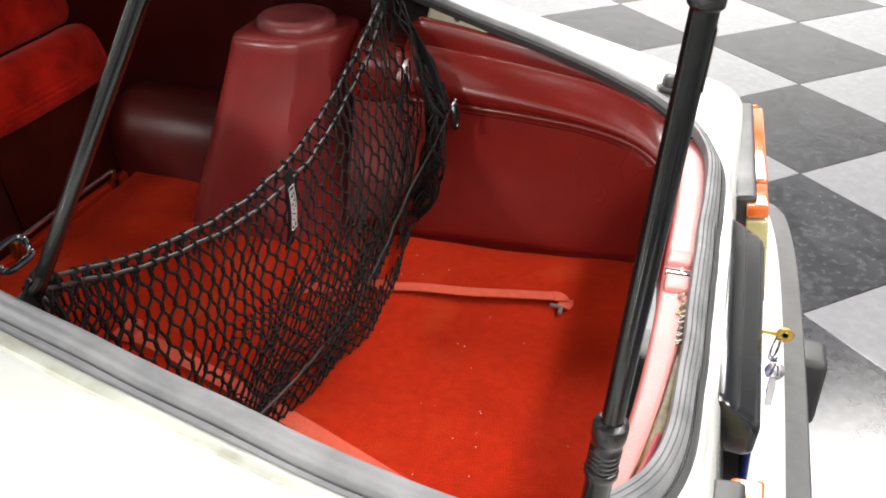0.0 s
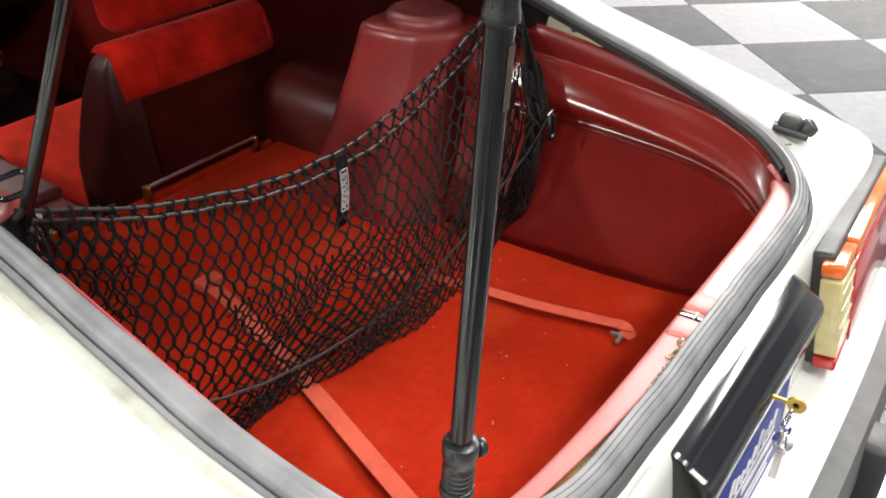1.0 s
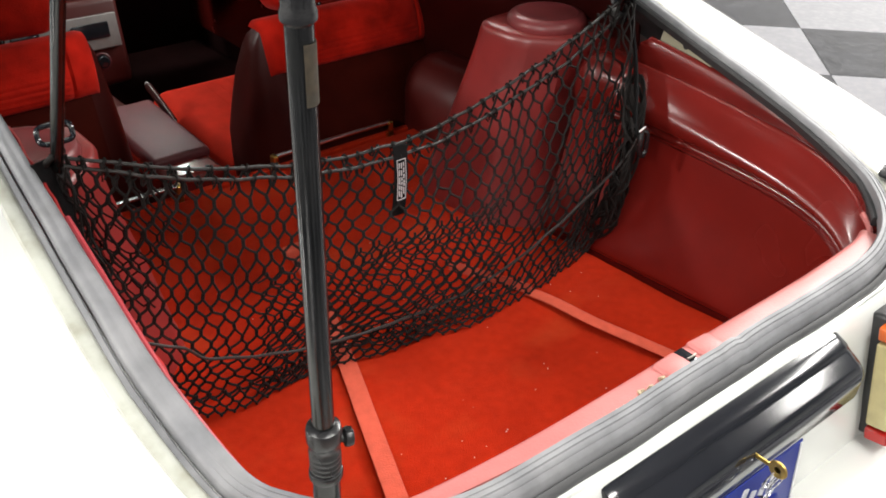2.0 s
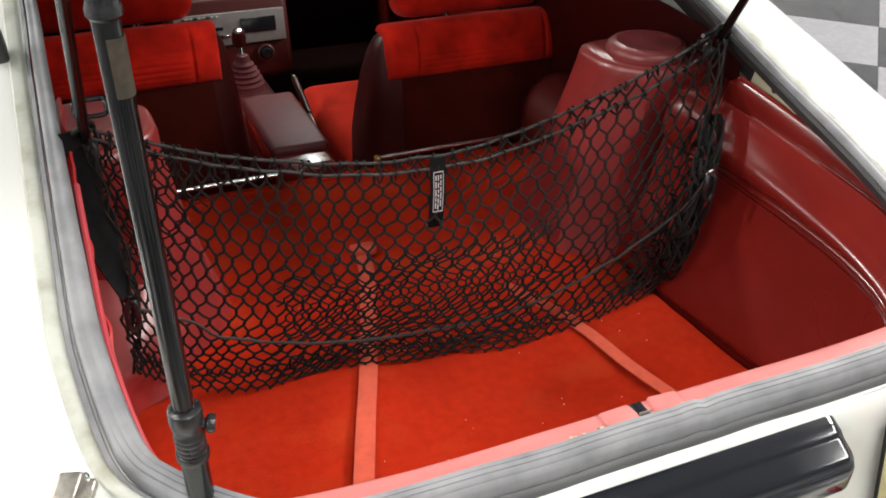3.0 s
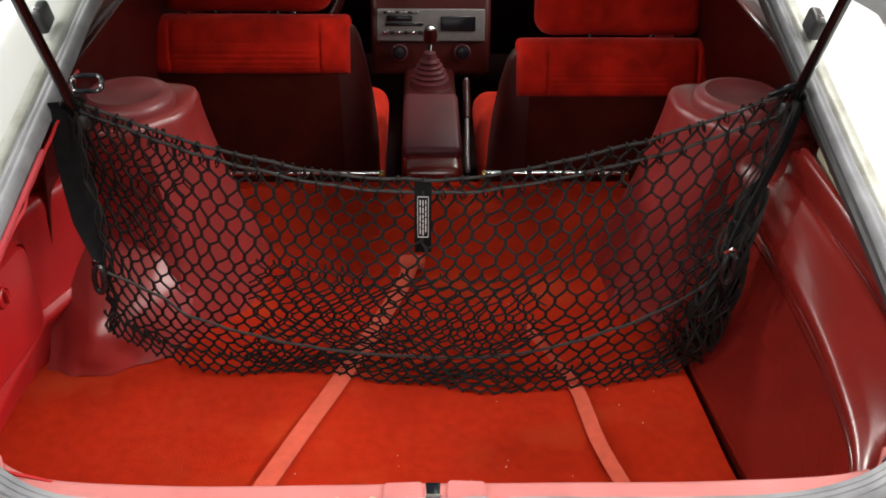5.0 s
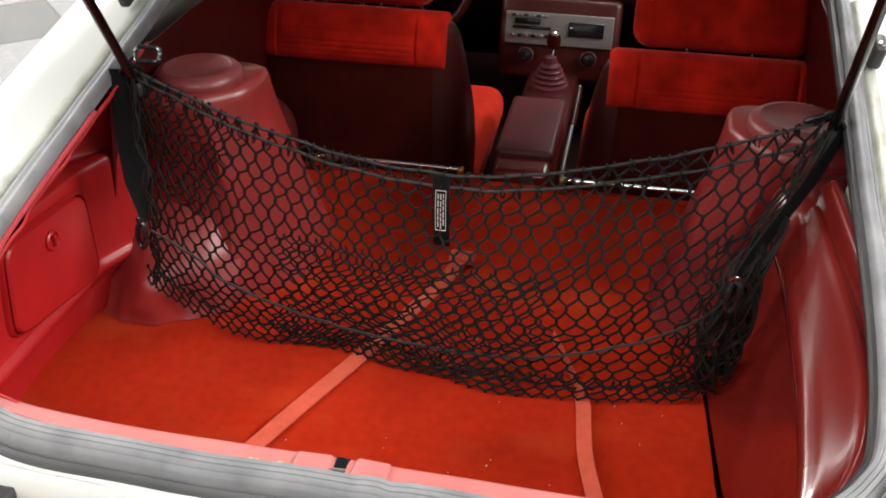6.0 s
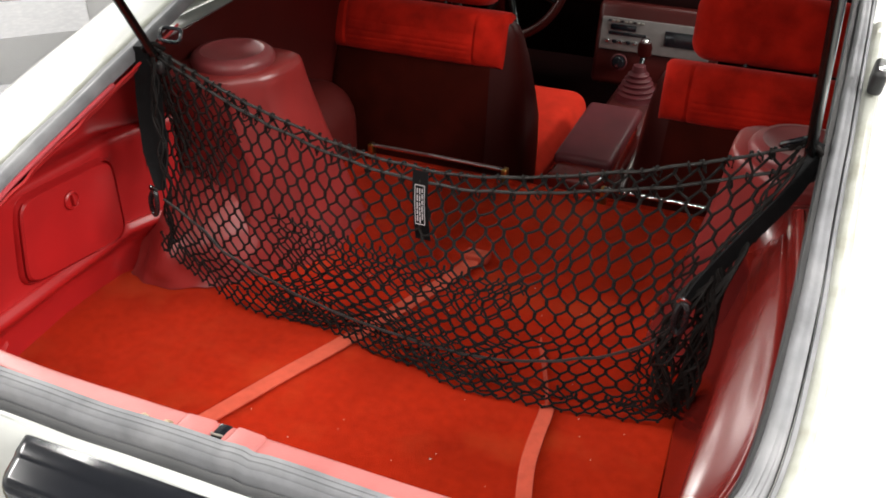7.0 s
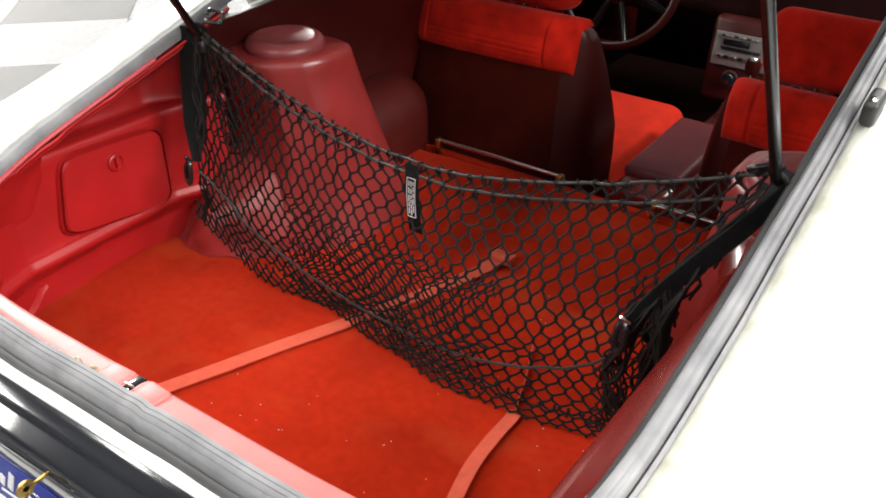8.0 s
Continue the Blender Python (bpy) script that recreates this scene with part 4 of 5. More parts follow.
# tail lights
for side in (1, -1):
    tp = pose(CX + (0.492 if side > 0 else -0.555), -0.094, 0.624, -8, 0, side * 2)
    tl = part("tail_light", rbox((0.412, 0.035, 0.196), tp @ pose(side * 0.009, 0, 0), 0.007), BLACKRUB, car, "wide tail light in a black frame")
    part("light_shelf", rbox((0.406, 0.05, 0.006), tp @ pose(side * 0.008, 0.020, 0.094), 0.003), BLACKRUB, tl)
    rev = part("reverse_lens", rbox((0.086, 0.034, 0.132), tp @ pose(-side * 0.168, -0.018, -0.004), 0.004), LENSCREAM, tl, "cream ribbed reversing lens")
    for k in range(4):
        part("lens_rib", rbox((0.084, 0.004, 0.003), tp @ pose(-side * 0.168, -0.0342, -0.048 + 0.03 * k), 0.001), LENSCREAM, rev)
    part("amber_lens", rbox((0.086, 0.034, 0.022), tp @ pose(-side * 0.168, -0.018, 0.077), 0.004), LENSORANGE, tl, "small amber lens")
    part("red_lens", rbox((0.086, 0.034, 0.020), tp @ pose(-side * 0.168, -0.018, -0.084), 0.004), LENSRED, tl)
    part("red_lens", rbox((0.325, 0.036, 0.150), tp @ pose(side * 0.042, -0.018, -0.020), 0.006), LENSRED, tl, "wide red lens")
    part("amber_lens", rbox((0.325, 0.036, 0.032), tp @ pose(side * 0.042, -0.018, 0.075), 0.005), LENSORANGE, tl, "amber indicator strip")
    part("side_lens", rbox((0.016, 0.05, 0.185), tp @ pose(side * 0.213, -0.002, 0.0), 0.005), LENSORANGE, tl)

# bumper
bp = [(-0.78, 0.10, 0.44), (-0.74, -0.12, 0.44), (-0.60, -0.185, 0.44), (0, -0.200, 0.44), (0.60, -0.185, 0.44), (0.74, -0.12, 0.44), (0.78, 0.10, 0.44)]
bp = [(CX + x, y, z) for x, y, z in spline(bp, 60)]
prof = [(0.025, 0.060), (-0.020, 0.056), (-0.026, 0.040), (-0.030, -0.03), (-0.024, -0.09), (0.025, -0.10)]
rows = [spline([(CX + (x - CX) * 0.93, y + 0.115, 0.515), (CX + (x - CX) * 0.96, y + 0.06, 0.510), (CX + (x - CX) * 0.985, y + 0.016, 0.500), (CX + (x - CX) * 0.985, y + 0.014, 0.47)], 10) for x, y, z in bp[8:52]]
part("bumper_filler", slab(rows, 0.003, 1), WHITE, car, "cream white painted panel above the bumper")
part("bumper", sweep(bp, [(-a, b) for a, b in prof]), BUMPER, car, "grey rubber-faced rear bumper")

for x in (-0.25, 0.25):
    part("bumper_guard", rbox((0.075, 0.055, 0.13), pose(CX + x, -0.235, 0.415), 0.012), BLACKRUB, car, "black rubber bumper guard")

# bump stops on the rails
for side in (1, -1):
    m = pose(0.590, 0.058, 0.778, 10, 6, 12) if side > 0 else pose(CX - 0.609, 0.062, 0.780, 10, -6, -24)
    wide = 0.042 if side > 0 else 0.025
    b = rbox((wide, 0.062 if side > 0 else 0.056, 0.012), m, 0.005)
    if side > 0:
        rbox((wide - 0.004, 0.040, 0.030), m @ pose(0, 0.006, 0.012), 0.011, 4, bm=b)
        lathe([(0.016, 0), (0.017, 0.008), (0.015, 0.016), (0.010, 0.019), (0.006, 0.013), (0.0, 0.013)], m @ pose(0.004, -0.022, 0.006, 30), 18, b)
    else:
        rbox((wide - 0.002, 0.034, 0.040), m @ pose(0, -0.002, 0.014), 0.004, 4, bm=b)
        rbox((0.027, 0.008, 0.026), m @ pose(0, -0.018, 0.014), 0.002, 2, bm=b)
    bs = part("bump_stop", b, BLACKRUB if side > 0 else ZINC, car, "black rubber hatch stop" if side > 0 else "worn metal hatch catch")
    for dy in (-0.025, 0.026):
        part("screw", lathe([(0.006, 0), (0.006, 0.003), (0.003, 0.005), (0, 0.005)], m @ pose(0, dy, 0.005), 12), CHROME, bs)

# yellowed paint lip beside the seal
for side in (1, -1):
    pts = np.array(half(RIM[5:10], 1, 70))
    rows = []
    for k, (d, dz) in enumerate(((0.010, 0.012), (0.016, 0.0045), (0.019, 0.0022), (0.027, 0.0016), (0.032, 0.0022), (0.034, 0.0060))):
        line = outward(pts, d + (0.003 if side < 0 else 0.0)) - (0, 0, dz)
        rows.append([(CX + side * (p[0] - CX + splay(side, p[1])), p[1], p[2] + 0.0006 * noise.noise((p[1] * 20, k, side))) for p in line])
    part("paint_lip", slab(rows, 0.002, side), LIPPAINT, car, "yellowed and dirty paint lip beside the seal")

for x, y, z, lean in ((0.602, 0.738, 1.000, 6), (-0.596, 0.750, 1.003, -6)):
    m = pose(x, y, z, 16, lean, 0)
    rs = part("rail_stop", rbox((0.020, 0.044, 0.038), m, 0.007, 4), BLACKRUB, car, "black rubber rail stop")
    part("screw", lathe([(0.005, 0), (0.005, 0.003), (0, 0.004)], m @ pose(0, -0.010, 0.019), 12), CHROME, rs)

# gas struts
for x, dx, y0 in ((-0.512, -0.006, 0.594), (0.538, -0.022, 0.617)):
    a, bb = Vector((x, y0, 0.90)), Vector((x + dx * 0.66, y0 - 0.55 * 0.66, 1.56))
    st = part("gas_strut", tube([a, a.lerp(bb, 0.5), bb], 0.0078, 14), STEEL, car, "black gas hatch strut")
    part("ball_mount", rbox((0.03, 0.03, 0.03), Matrix.Translation(a), 0.01), BLACKRUB, st)

# ---------------------------------------------------------------- keys in the lock
keys = thing("key_ring", (-0.02, -0.142, 0.700), "brass key in the tail lock with spare keys hanging below", "keys")
m = pose(-0.020, -0.134, 0.690, 0, 0, -90)
b = lathe([(0.004, -0.0012), (0.0105, -0.0014), (0.012, 0), (0.0105, 0.0014), (0.004, 0.0012), (0.004, -0.0012)], m @ pose(0.017, 0, 0, 90), 20)
rbox((0.030, 0.0022, 0.006), m @ pose(-0.004, 0, 0), 0.0008, 1, b)
part("lock_key", b, BRASS, keys, "brass key")
for i, (dx, dz, r) in enumerate(((0.006, -0.022, 0.017), (0.020, -0.040, 0.015), (0.000, -0.056, 0.013))):
    part("ring", tube([(-0.020 + dx + r * math.cos(a), -0.144 - 0.004 * math.sin(a), 0.690 + dz + r * math.sin(a)) for a in np.linspace(0, 2 * math.pi, 25)], 0.0012, 6), CHROME, keys, "steel split ring")
for dx, ang, mm in ((-0.010, 12, CHROME), (0.004, -10, CHROME), (0.014, -22, BLUE)):
    km2 = pose(-0.020 + dx, -0.148, 0.618, 0, ang, 0) @ pose(0, 0, 0, 0, 0, 55 + 3 * ang)
    b = rbox((0.010, 0.002, 0.046), km2 @ pose(0, 0, -0.014), 0.0008, 1)
    lathe([(0.0, -0.001), (0.012, -0.001), (0.0135, 0), (0.012, 0.001), (0.0, 0.001)], km2 @ pose(0, 0, 0.016, 90), 16, b)
    part("spare_key", b, mm, keys)

# ---------------------------------------------------------------- support pole in the tail corner
p0, pd = Vector((-0.4906, 0.0343, 0.85)), Vector((-0.038, -0.063, 1.0))


def on_pole(z):
    return p0 + pd * (z - 0.85)


pole = thing("support_pole", on_pole(0.48), "black telescopic steel pole propping the hatch", "support pole")
part("lower_tube", tube([on_pole(0.48), on_pole(0.65), on_pole(0.83)], 0.0128, 18), STEEL, pole)
ribs = [(0.0128, 0.0), (0.0150, 0.0005), (0.0156, 0.002), (0.0156, 0.008), (0.0150, 0.0095), (0.0138, 0.010)]
for k in range(4):
    ribs += [(0.0138, 0.012 + 0.006 * k), (0.0145, 0.013 + 0.006 * k), (0.0145, 0.016 + 0.006 * k), (0.0138, 0.017 + 0.006 * k)]
ribs += [(0.0140, 0.044), (0.0150, 0.0455), (0.0158, 0.048), (0.0158, 0.060), (0.0150, 0.063), (0.0105, 0.066)]
part("collar", lathe(ribs, aim(on_pole(0.825), on_pole(1.0))), POLEPL, pole, "black clamp collar")
kn2 = on_pole(0.869)
wing = lathe([(0.004, 0), (0.0045, 0.004), (0.0085, 0.006), (0.0095, 0.009), (0.0085, 0.013), (0.0, 0.014)], aim(kn2 + Vector((0.0115, -0.004, 0)), kn2 + Vector((0.04, -0.012, -0.003))), 18)
part("clamp_knob", wing, POLEPL, pole, "small black clamp knob")
part("middle_tube", tube([on_pole(0.86), on_pole(1.0), on_pole(1.264)], 0.0099, 18), STEEL, pole)
half_turn = [[tuple(on_pole(z) + Vector((0.0103 * math.cos(a), 0.0103 * math.sin(a), 0))) for a in np.linspace(-1.9, 0.3, 9)] for z in (1.196, 1.209, 1.224, 1.240)]
part("label_residue", slab(half_turn, 0.0005, 1), RESIDUE, pole, "yellowed adhesive residue")
part("upper_joint", lathe([(0.0099, 0), (0.0125, 0.003), (0.0125, 0.008), (0.0112, 0.012), (0.0112, 0.03)], aim(on_pole(1.252), on_pole(1.4))), POLEPL, pole)
part("upper_tube", tube([on_pole(1.264), on_pole(1.5), on_pole(1.64)], 0.0112, 18), STEEL, pole)


# ---------------------------------------------------------------- cargo net
net = thing("cargo_net", (0, 0.57, YF), "black elastic cargo net hung across the luggage floor", "cargo net")
TL, TR = (-0.515, 0.585, 0.935), (0.525, 0.600, 0.940)
TOPS = [TL, (-0.38, 0.585, 0.878), (-0.252, 0.583, 0.840), (-0.129, 0.581, 0.816), (-0.007, 0.580, 0.808), (0.122, 0.582, 0.820), (0.343, 0.588, 0.876), TR]
BOTS = [(-0.505, 0.535, 0.580), (-0.435, 0.555, 0.510), (-0.309, 0.562, 0.474), (-0.141, 0.556, 0.471), (0.0, 0.53, 0.471), (0.10, 0.512, 0.471), (0.225, 0.516, 0.472), (0.33, 0.533, 0.474), (0.400, 0.545, 0.480), (0.432, 0.552, 0.510)]
ARC = [(-0.49, 0.520, 0.682), (-0.418, 0.522, 0.638), (-0.357, 0.524, 0.588), (-0.169, 0.524, 0.531), (0.07, 0.508, 0.525), (0.208, 0.504, 0.552), (0.337, 0.496, 0.613), (0.405, 0.466, 0.690), (0.425, 0.442, 0.757)]
tops, bots = spline(TOPS, 200), spline(BOTS, 200)


def on_net(u, v, seed, back=0.0):
    """Place on the net: u across, v down."""
    def along(c):
        f = min(max(u, 0), 1) * 199
        i = min(int(f), 198)
        return c[i] * (1 - f + i) + c[i + 1] * (f - i)
    a, b = along(tops), along(bots)
    p = a + (b - a) * v
    bulge = math.sin(math.pi * v) * 0.026 * math.sin(math.pi * u)
    n = Vector((u * 7 + seed * 0.04, v * 4, 1.7))
    slack = min(1, 4 * v, 6 * (1.02 - v) + 0.3)
    near = min(1, max(0, (u - 0.66) / 0.34)) ** 1.6
    p = p + near * np.array([np.interp(v, (0, 0.25, 0.5, 0.75, 1), w) for w in ((0, -0.008, -0.018, -0.014, 0), (0, -0.036, -0.055, -0.036, 0), (0, -0.002, 0.008, 0.005, 0))])
    p = p + np.array([(noise.noise(n * 1.3) * 0.012 + noise.noise(n * 3.1) * 0.004) * slack, -bulge + back + noise.noise(n * 1.1 + Vector((9, 0, 0))) * 0.014, (noise.noise(n * 1.5 + Vector((0, 5, 0))) * 0.011 + noise.noise(n * 3.4) * 0.004) * slack])
    p[2] = max(p[2], YF + 0.006)
    return p


def cord(bm, a, b, r, sag=0.0, n=5):
    a, b = Vector(a), Vector(b)
    m = (a + b) / 2 + Vector((0, 0, -sag))
    tube([a, m, b], r, n, bm)


def netting(cols, rows, seed, back, v0, v1, r, shift=0.0, start=0.0, upto=1.0, bm=None, top=0.0):
    """Hexagonal meshes of knotted cord: straight twists joined by slanting legs."""
    bm = bm or bmesh.new()
    rnd = random.Random(seed)
    pts = {}
    for j in range(rows + 1):
        for i in range(cols + 1):
            wild = (rnd.uniform(-1, 1) * 0.0022, rnd.uniform(-1, 1) * 0.006)
            for k in (0, 1):
                s = min(1, max(0, (i + (0.5 if j % 2 else 0.0) + shift) / cols))
                u = s ** 1.15
                v = (j + (0.36 if k else -0.06)) / (rows + 0.35)
                v = v0 + (v1 - v0) * (1 - max(0, 1 - v) ** 1.22)
                pts[i, j, k] = on_net(u + wild[0] + rnd.uniform(-1, 1) * 0.0008, v + wild[1], seed, back)
    for j in range(rows + 1):
        for i in range(int(cols * start), int(cols * upto) + 1):
            if (j % 2 and i == cols) or (upto < 1 and i > cols * (upto - top * j / rows)):
                continue
            cord(bm, pts[i, j, 0], pts[i, j, 1], r * 1.42)
            if j < rows:
                for d in ((0, 1) if j % 2 else (-1, 0)):
                    if 0 <= i + d <= cols:
                        cord(bm, pts[i, j, 1], pts[i + d, j + 1, 0], r, rnd.uniform(0, 0.0016))
    return bm


bm = netting(37, 19, 3, 0.006, 0.0, 1.0, 0.0021)
netting(44, 3, 21, -0.026, 0.88, 1.0, 0.0019, bm=bm)
part("mesh", bm, CORD, net, "knotted black elastic mesh with a bunched hem")
part("mesh", netting(37, 12, 14, 0.022, 0.030, 0.56, 0.0014, 0.4, 0.0, 0.20, top=0.10), CORD, net, "doubled mesh by the side strap")
part("mesh", netting(37, 16, 8, -0.014, 0.40, 1.0, 0.0015, 0.3, 0.30, 0.72), CORD, net, "slack second layer of the mesh")
bm = netting(60, 16, 27, -0.010, 0.30, 0.98, 0.0015, 0.2, 0.93, 1.0)
part("mesh", bm, CORD, net, "mesh bunched beside the twisted strap")


def bundle(path, n, spread, r, seed, wave=1.0):
    """Cords gathered along an edge."""
    bm = bmesh.new()
    rnd = random.Random(seed)
    p = spline(path, 26)
    for k in range(n):
        ph, f = rnd.uniform(0, 6), rnd.uniform(0.5, 1.3) * wave
        tube([tuple(q + spread * np.array([math.sin(i * f + ph), math.cos(i * f * 0.8 + ph * 2), 0.5 * math.sin(i * f * 1.3 + ph)])) for i, q in enumerate(p)], r, 5, bm)
    return bm


part("gathered_edge", bundle([(0.525, 0.585, 0.93), (0.475, 0.53, 0.84), (0.425, 0.475, 0.74), (0.407, 0.462, 0.65), (0.415, 0.500, 0.53)], 4, 0.008, 0.0018, 31), CORD, net, "gathered side of the mesh")
part("gathered_edge", bundle([(0.440, 0.480, 0.785), (0.428, 0.466, 0.76), (0.416, 0.464, 0.720), (0.408, 0.462, 0.66), (0.410, 0.478, 0.58), (0.425, 0.515, 0.52)], 14, 0.015, 0.0018, 35, 0.5), CORD, net, "mesh bunched under the twisted strap")
# extra cords make a near-opaque curtain to shade the panel behind
part("gathered_edge", bundle([(0.476, 0.515, 0.825), (0.462, 0.492, 0.785), (0.453, 0.482, 0.74), (0.452, 0.486, 0.67), (0.446, 0.495, 0.61), (0.436, 0.510, 0.550)], 34, 0.014, 0.0019, 41, 0.4), CORD, net, "mesh bunched between the strap and the side panel, thickened for shade")
part("gathered_edge", bundle([(-0.512, 0.575, 0.92), (-0.500, 0.55, 0.82), (-0.488, 0.535, 0.72), (-0.494, 0.530, 0.64), (-0.503, 0.53, 0.565)], 5, 0.006, 0.0017, 32), CORD, net, "gathered side of the mesh")


def rope(points, n, r, wob, seed):
    p = spline(points, n)
    return [tuple(q + np.array([0, noise.noise((i * 0.35, seed, 0)) * wob, noise.noise((i * 0.3, seed, 7)) * wob])) for i, q in enumerate(p)]


ROPE_1 = rope(TOPS, 70, 0.003, 0.003, 1)
ROPE_2 = rope([(x, y - 0.018 * math.sin(math.pi * (x + 0.515) / 1.04), z - 0.012 - 0.02 * max(0, x / 0.5)) for x, y, z in TOPS], 70, 0.003, 0.003, 2)
for line in (ROPE_1, ROPE_2):
    part("top_rope", tube(line, 0.0027, 8), ROPE, net, "black shock cord along the rim")
    rnd = random.Random(len(line) + int(line[30][2] * 1e5))
    for k in range(1, 35):
        f = min(68.9, (k + rnd.uniform(-0.2, 0.2)) / 35 * 69)
        i = int(f)
        q = Vector(line[i]).lerp(Vector(line[i + 1]), f - i)
        d = (Vector(line[i + 1]) - Vector(line[i])).normalized()
        s = d.cross(Vector((0, 0, 1))).normalized()
        up = s.cross(d)
        lean = d * rnd.uniform(-0.005, 0.005)
        turn = [q + lean * (a / 3.1 - 1) + (s * math.cos(a) + up * math.sin(a)) * 0.0043 for a in np.linspace(-1.9, 4.9, 13)]
        tail = q - up * rnd.uniform(0.009, 0.014) - lean
        part("rope_loop", tube([tail] + turn + [tail + lean * 0.6 - up * 0.002], 0.0016, 5), CORD, net)
part("lower_cord", tube(rope(ARC, 70, 0.002, 0.003, 4), 0.0024, 8), ROPE, net, "thin black shock cord")


def band(points, w, thick, flat, n=30, taper=0.0):
    """A flat strap along points, its width lying along flat."""
    p = spline(points, n)
    t = np.gradient(p, axis=0)
    f = np.array(flat, float)
    rows = []
    for i, (q, d) in enumerate(zip(p, t)):
        d = d / np.linalg.norm(d)
        wide = w * (1 - taper * max(0.0, i / (n - 1) - 0.72) / 0.28)
        s = f - d * (f @ d)
        s /= np.linalg.norm(s)
        rows.append([tuple(q + s * wide * k) for k in (-0.5, -0.25, 0, 0.25, 0.5)])
    return slab(rows, thick, 1)


part("side_strap", band([(-0.524, 0.58, 0.935), (-0.523, 0.565, 0.85), (-0.511, 0.545, 0.76), (-0.498, 0.525, 0.695)], 0.044, 0.003, (1, 0.55, 0), taper=0.65), WEB, net, "black webbing side strap")
part("side_strap", band([(0.548, 0.612, 0.945), (0.543, 0.590, 0.92), (0.522, 0.560, 0.880), (0.482, 0.512, 0.832), (0.446, 0.474, 0.785), (0.424, 0.450, 0.745)], 0.030, 0.003, (0.66, 0.74, 0.1), taper=0.3), WEB, net, "twisted black webbing side strap")
for x, y, z in ((-0.497, 0.508, 0.685), (0.424, 0.438, 0.745)):
    hook = tube(spline([(x, y, z + 0.020), (x + 0.007, y - 0.005, z + 0.014), (x + 0.0065, y - 0.007, z - 0.014), (x, y - 0.007, z - 0.026), (x - 0.0065, y - 0.005, z - 0.018), (x - 0.0065, y - 0.004, z + 0.004), (x - 0.002, y, z + 0.018)], 30), 0.0046, 8)
    hk = part("snap_hook", hook, POLEPL, net, "black snap hook")
    part("swivel", tube(spline([(x - 0.007, y, z + 0.020), (x, y - 0.006, z + 0.030), (x + 0.009, y, z + 0.020)], 10), 0.0024, 6), STEEL if x < 0 else CHROME, hk)
# slide buckle at the left hanger, snap link at the right
lo = []
for a in np.linspace(0, 2 * math.pi, 33):
    ca, sa = math.cos(a), math.sin(a)
    lo.append((-0.498 + 0.021 * math.copysign(abs(ca) ** 0.4, ca), 0.614 + 0.008 * sa, 0.949 + 0.009 * math.copysign(abs(sa) ** 0.5, sa)))
part("slide_buckle", tube(lo, 0.0036, 8), BLACKPL, net, "black slide buckle")
part("hanger_loop", tube(spline([(-0.512, 0.594, 0.905), (-0.526, 0.585, 0.922), (-0.522, 0.570, 0.938), (-0.505, 0.578, 0.944), (-0.500, 0.594, 0.93)], 20), 0.0042, 8), CORD, net)
part("hanger_loop", tube(spline([(0.538, 0.617, 0.905), (0.552, 0.605, 0.925), (0.545, 0.592, 0.945), (0.525, 0.595, 0.950), (0.512, 0.600, 0.935)], 20), 0.0042, 8), CORD, net)
part("snap_hook", tube(spline([(0.500, 0.598, 0.940), (0.515, 0.592, 0.950), (0.535, 0.600, 0.955), (0.538, 0.610, 0.945), (0.515, 0.606, 0.934), (0.498, 0.600, 0.938)], 24), 0.0036, 8), BLACKPL, net, "black snap link")
tag = part("label_tab", band([(-0.011, 0.560, 0.815), (-0.011, 0.556, 0.77), (-0.011, 0.560, 0.72), (-0.011, 0.566, 0.688)], 0.026, 0.002, (1, 0, 0)), WEB, net, "black sewn label tab")
for z0 in (0.792, 0.722):
    part("label_line", rbox((0.0160, 0.0012, 0.0008), pose(-0.011, 0.5560, z0), 0), LETTER, tag)
for dx in (-0.0080, 0.0080):
    part("label_line", band([(-0.011 + dx, 0.5563, 0.792), (-0.011 + dx, 0.5540, 0.76), (-0.011 + dx, 0.5560, 0.722)], 0.0008, 0.001, (1, 0, 0), 8), LETTER, tag, "white printed outline")
rnd = random.Random(17)
for dx in (-0.0042, 0.0, 0.0042):
    z = 0.786
    while z > 0.730:
        w = rnd.uniform(0.005, 0.012)
        part("print_bar", rbox((0.0016, 0.0012, w), pose(-0.011 + dx, 0.5548 + 0.0018 * abs(z - 0.757) / 0.03, z - w / 2), 0), LETTER, tag)
        z -= w + 0.0025

# ---------------------------------------------------------------- straps on the cargo floor
s1 = thing("luggage_strap", (-0.14, 0.54, YF), "faded coral webbing luggage strap across the red carpet", "strap", "luggage straps")
part("webbing", band([(-0.034, 0.86, 0.475), (-0.056, 0.774, 0.473), (-0.139, 0.54, 0.473), (-0.195, 0.398, 0.474), (-0.243, 0.275, 0.473), (-0.30, 0.13, 0.474), (-0.33, 0.06, 0.474)], 0.030, 0.002, (1, 0.3, 0)), STRAP, s1)
part("anchor", rbox((0.05, 0.03, 0.018), pose(-0.03, 0.87, 0.478), 0.005), STRAP, s1)
s2 = thing("luggage_strap", (0.24, 0.45, YF), "twisted faded coral webbing strap with a metal end hook", "strap", "luggage straps")
part("webbing", band([(0.172, 0.65, 0.478), (0.205, 0.575, 0.478), (0.236, 0.492, 0.480)], 0.019, 0.002, (0.12, 0.05, 1), 16), STRAP, s2, "strap end turned on its edge")
part("webbing", band([(0.235, 0.500, 0.4745), (0.240, 0.47, 0.478), (0.243, 0.43, 0.482), (0.252, 0.35, 0.484), (0.275, 0.26, 0.482), (0.290, 0.205, 0.480)], 0.023, 0.002, (0.9, 0.2, 0.05)), STRAP, s2)
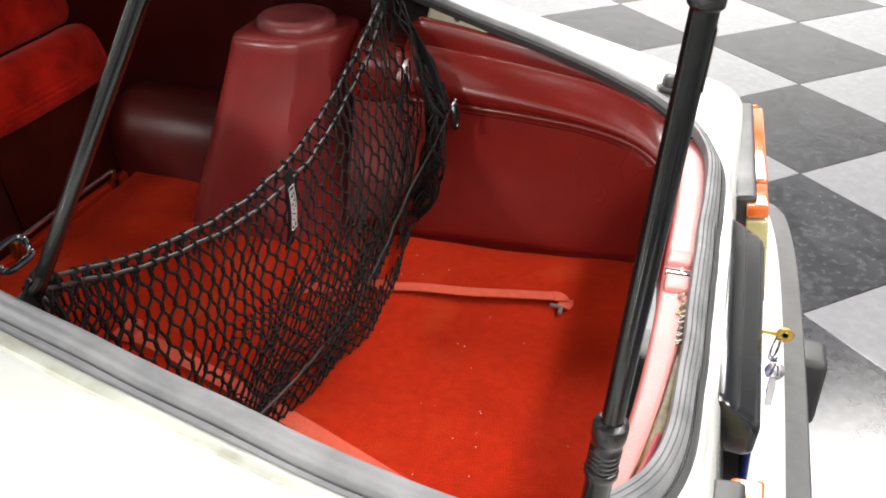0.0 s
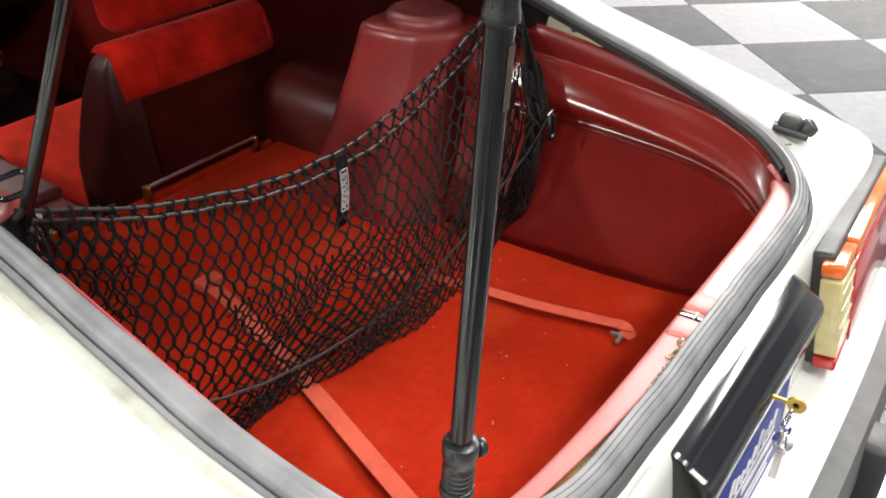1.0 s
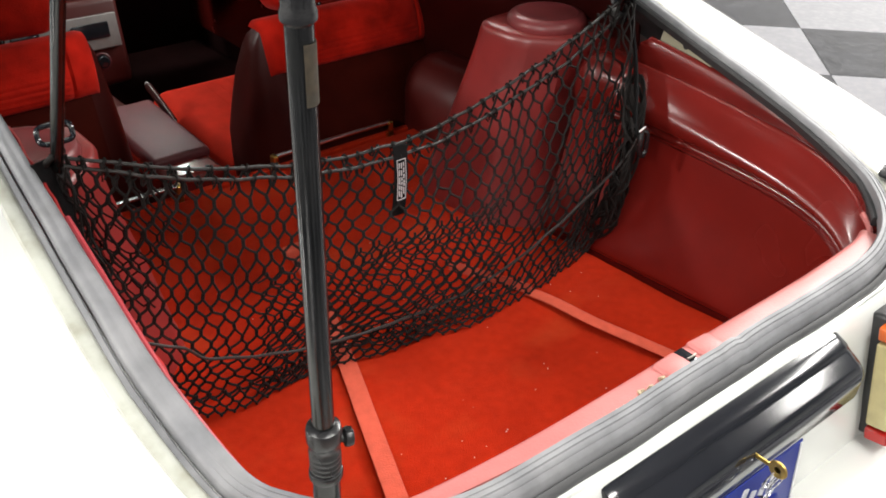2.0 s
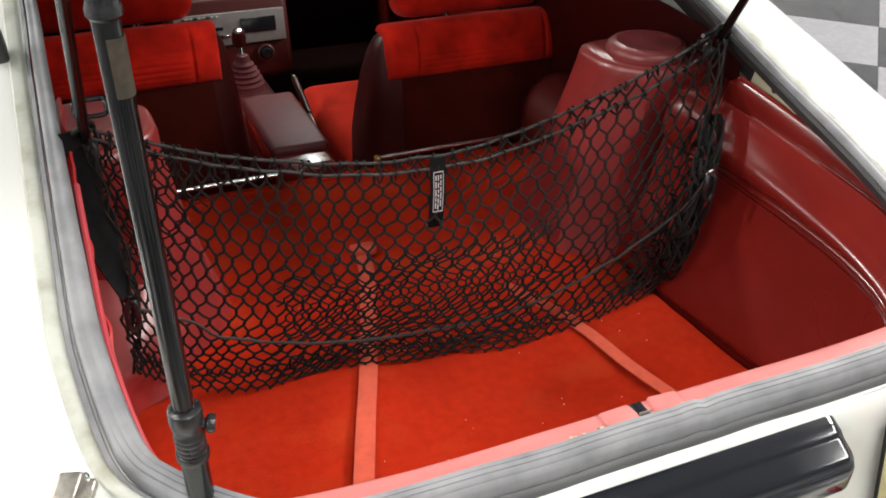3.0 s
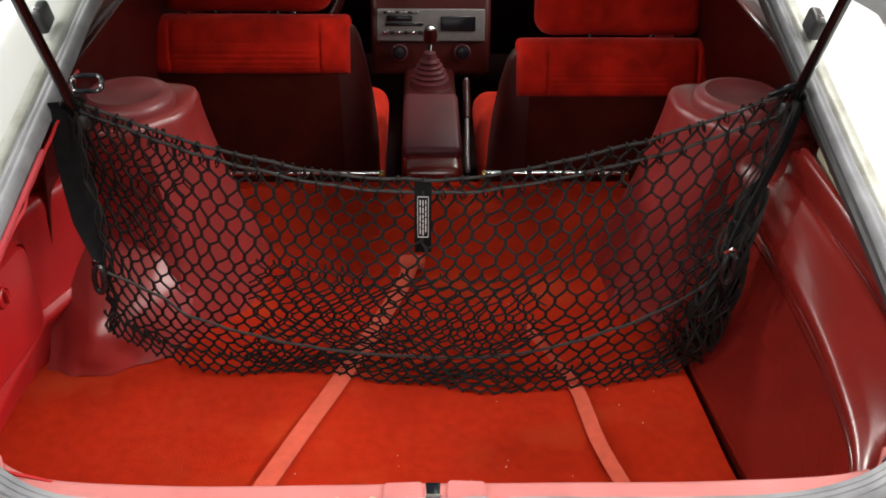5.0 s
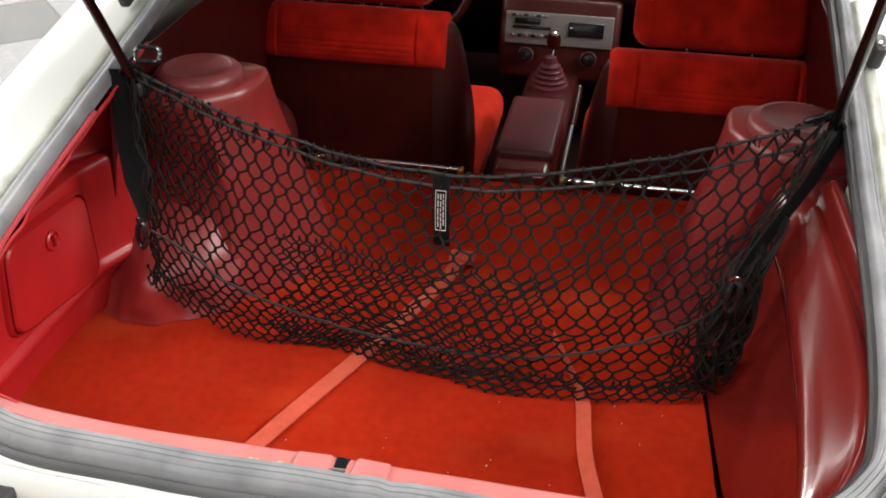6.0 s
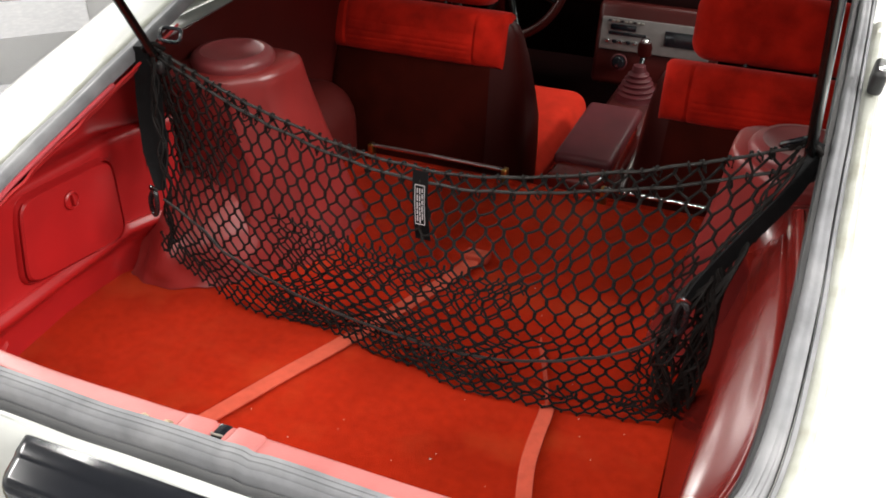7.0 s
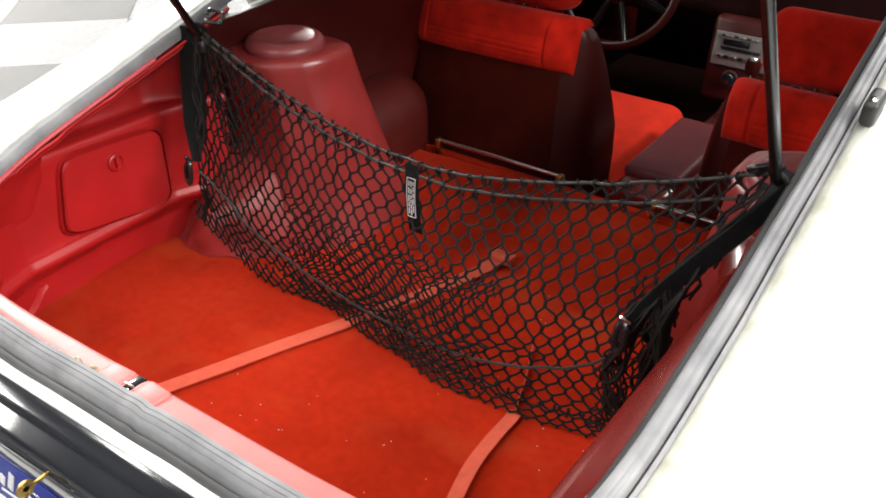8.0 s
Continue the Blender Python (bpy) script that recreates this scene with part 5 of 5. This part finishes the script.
part("fold", band([(0.290, 0.205, 0.480), (0.296, 0.192, 0.477), (0.290, 0.180, 0.472), (0.272, 0.184, 0.470)], 0.024, 0.002, (1, 0.6, 0.2), 14), STRAP, s2)
part("end_hook", rbox((0.024, 0.007, 0.006), pose(0.258, 0.186, 0.474), 0.002, 2, rbox((0.007, 0.022, 0.006), pose(0.268, 0.196, 0.474), 0.002, 2)), SILVER, s2, "small metal end hook")

# ---------------------------------------------------------------- lint on the carpet
bm = bmesh.new()
rnd = random.Random(11)
for i in range(46):
    x, y = rnd.gauss(0.06, 0.22), rnd.uniform(0.10, 0.9)
    if not -0.55 < x < 0.42:
        continue
    n = 1 if rnd.random() < 0.93 else 2
    for k in range(n):
        rbox((rnd.uniform(0.0008, 0.0024), rnd.uniform(0.0006, 0.0011), 0.0006), pose(x + rnd.uniform(-0.008, 0.008), y + rnd.uniform(-0.008, 0.008), YF + 0.0045, 0, 0, rnd.uniform(0, 180)), 0, 1, bm)
lint = part("carpet_lint", bm, LETTER, None, smooth=False)
tagged(lint, "tiny white lint specks on the red carpet", "lint", kind="stuff")

# ---------------------------------------------------------------- floor tiles, 0.61 m, laid on the diagonal
D, SKEW = 0.4355, -0.014
tile_mesh = {}
for dark in (True, False):
    tile_mesh[dark] = mesh_of("tile", rbox((0.6135, 0.6135, 0.006), pose(0, 0, 0, 0, 0, 44.2), 0.0012, 1), TILE_D if dark else TILE_L, False)
rest = {True: bmesh.new(), False: bmesh.new()}
for i in range(-30, 31):
    for j in range(-30, 31):
        du, dv = D * (i + j + 1), D * (i - j)
        x, y = 1.124 + du - SKEW * dv, -0.335 + dv + SKEW * du
        if not (RX0 + 0.45 < x < RX1 - 0.45 and RY0 + 0.45 < y < RY1 - 0.45):
            continue
        dark = (i - j) % 2 == 0
        if -3.6 < x < 5.2 and -2.0 < y < 4.6:
            t = new("tile", tile_mesh[dark])
            t.location = (x, y, -0.003 + 0.0006 * noise.noise((x * 3, y * 3, 0)))
            t.parent = floor
        else:
            rbox((0.6135, 0.6135, 0.006), pose(x, y, -0.003, 0, 0, 44.2), 0, bm=rest[dark])
for dark in (True, False):
    o = part("far_tiles", rest[dark], TILE_D if dark else TILE_L, floor, smooth=False)
    o["kind"] = "stuff"
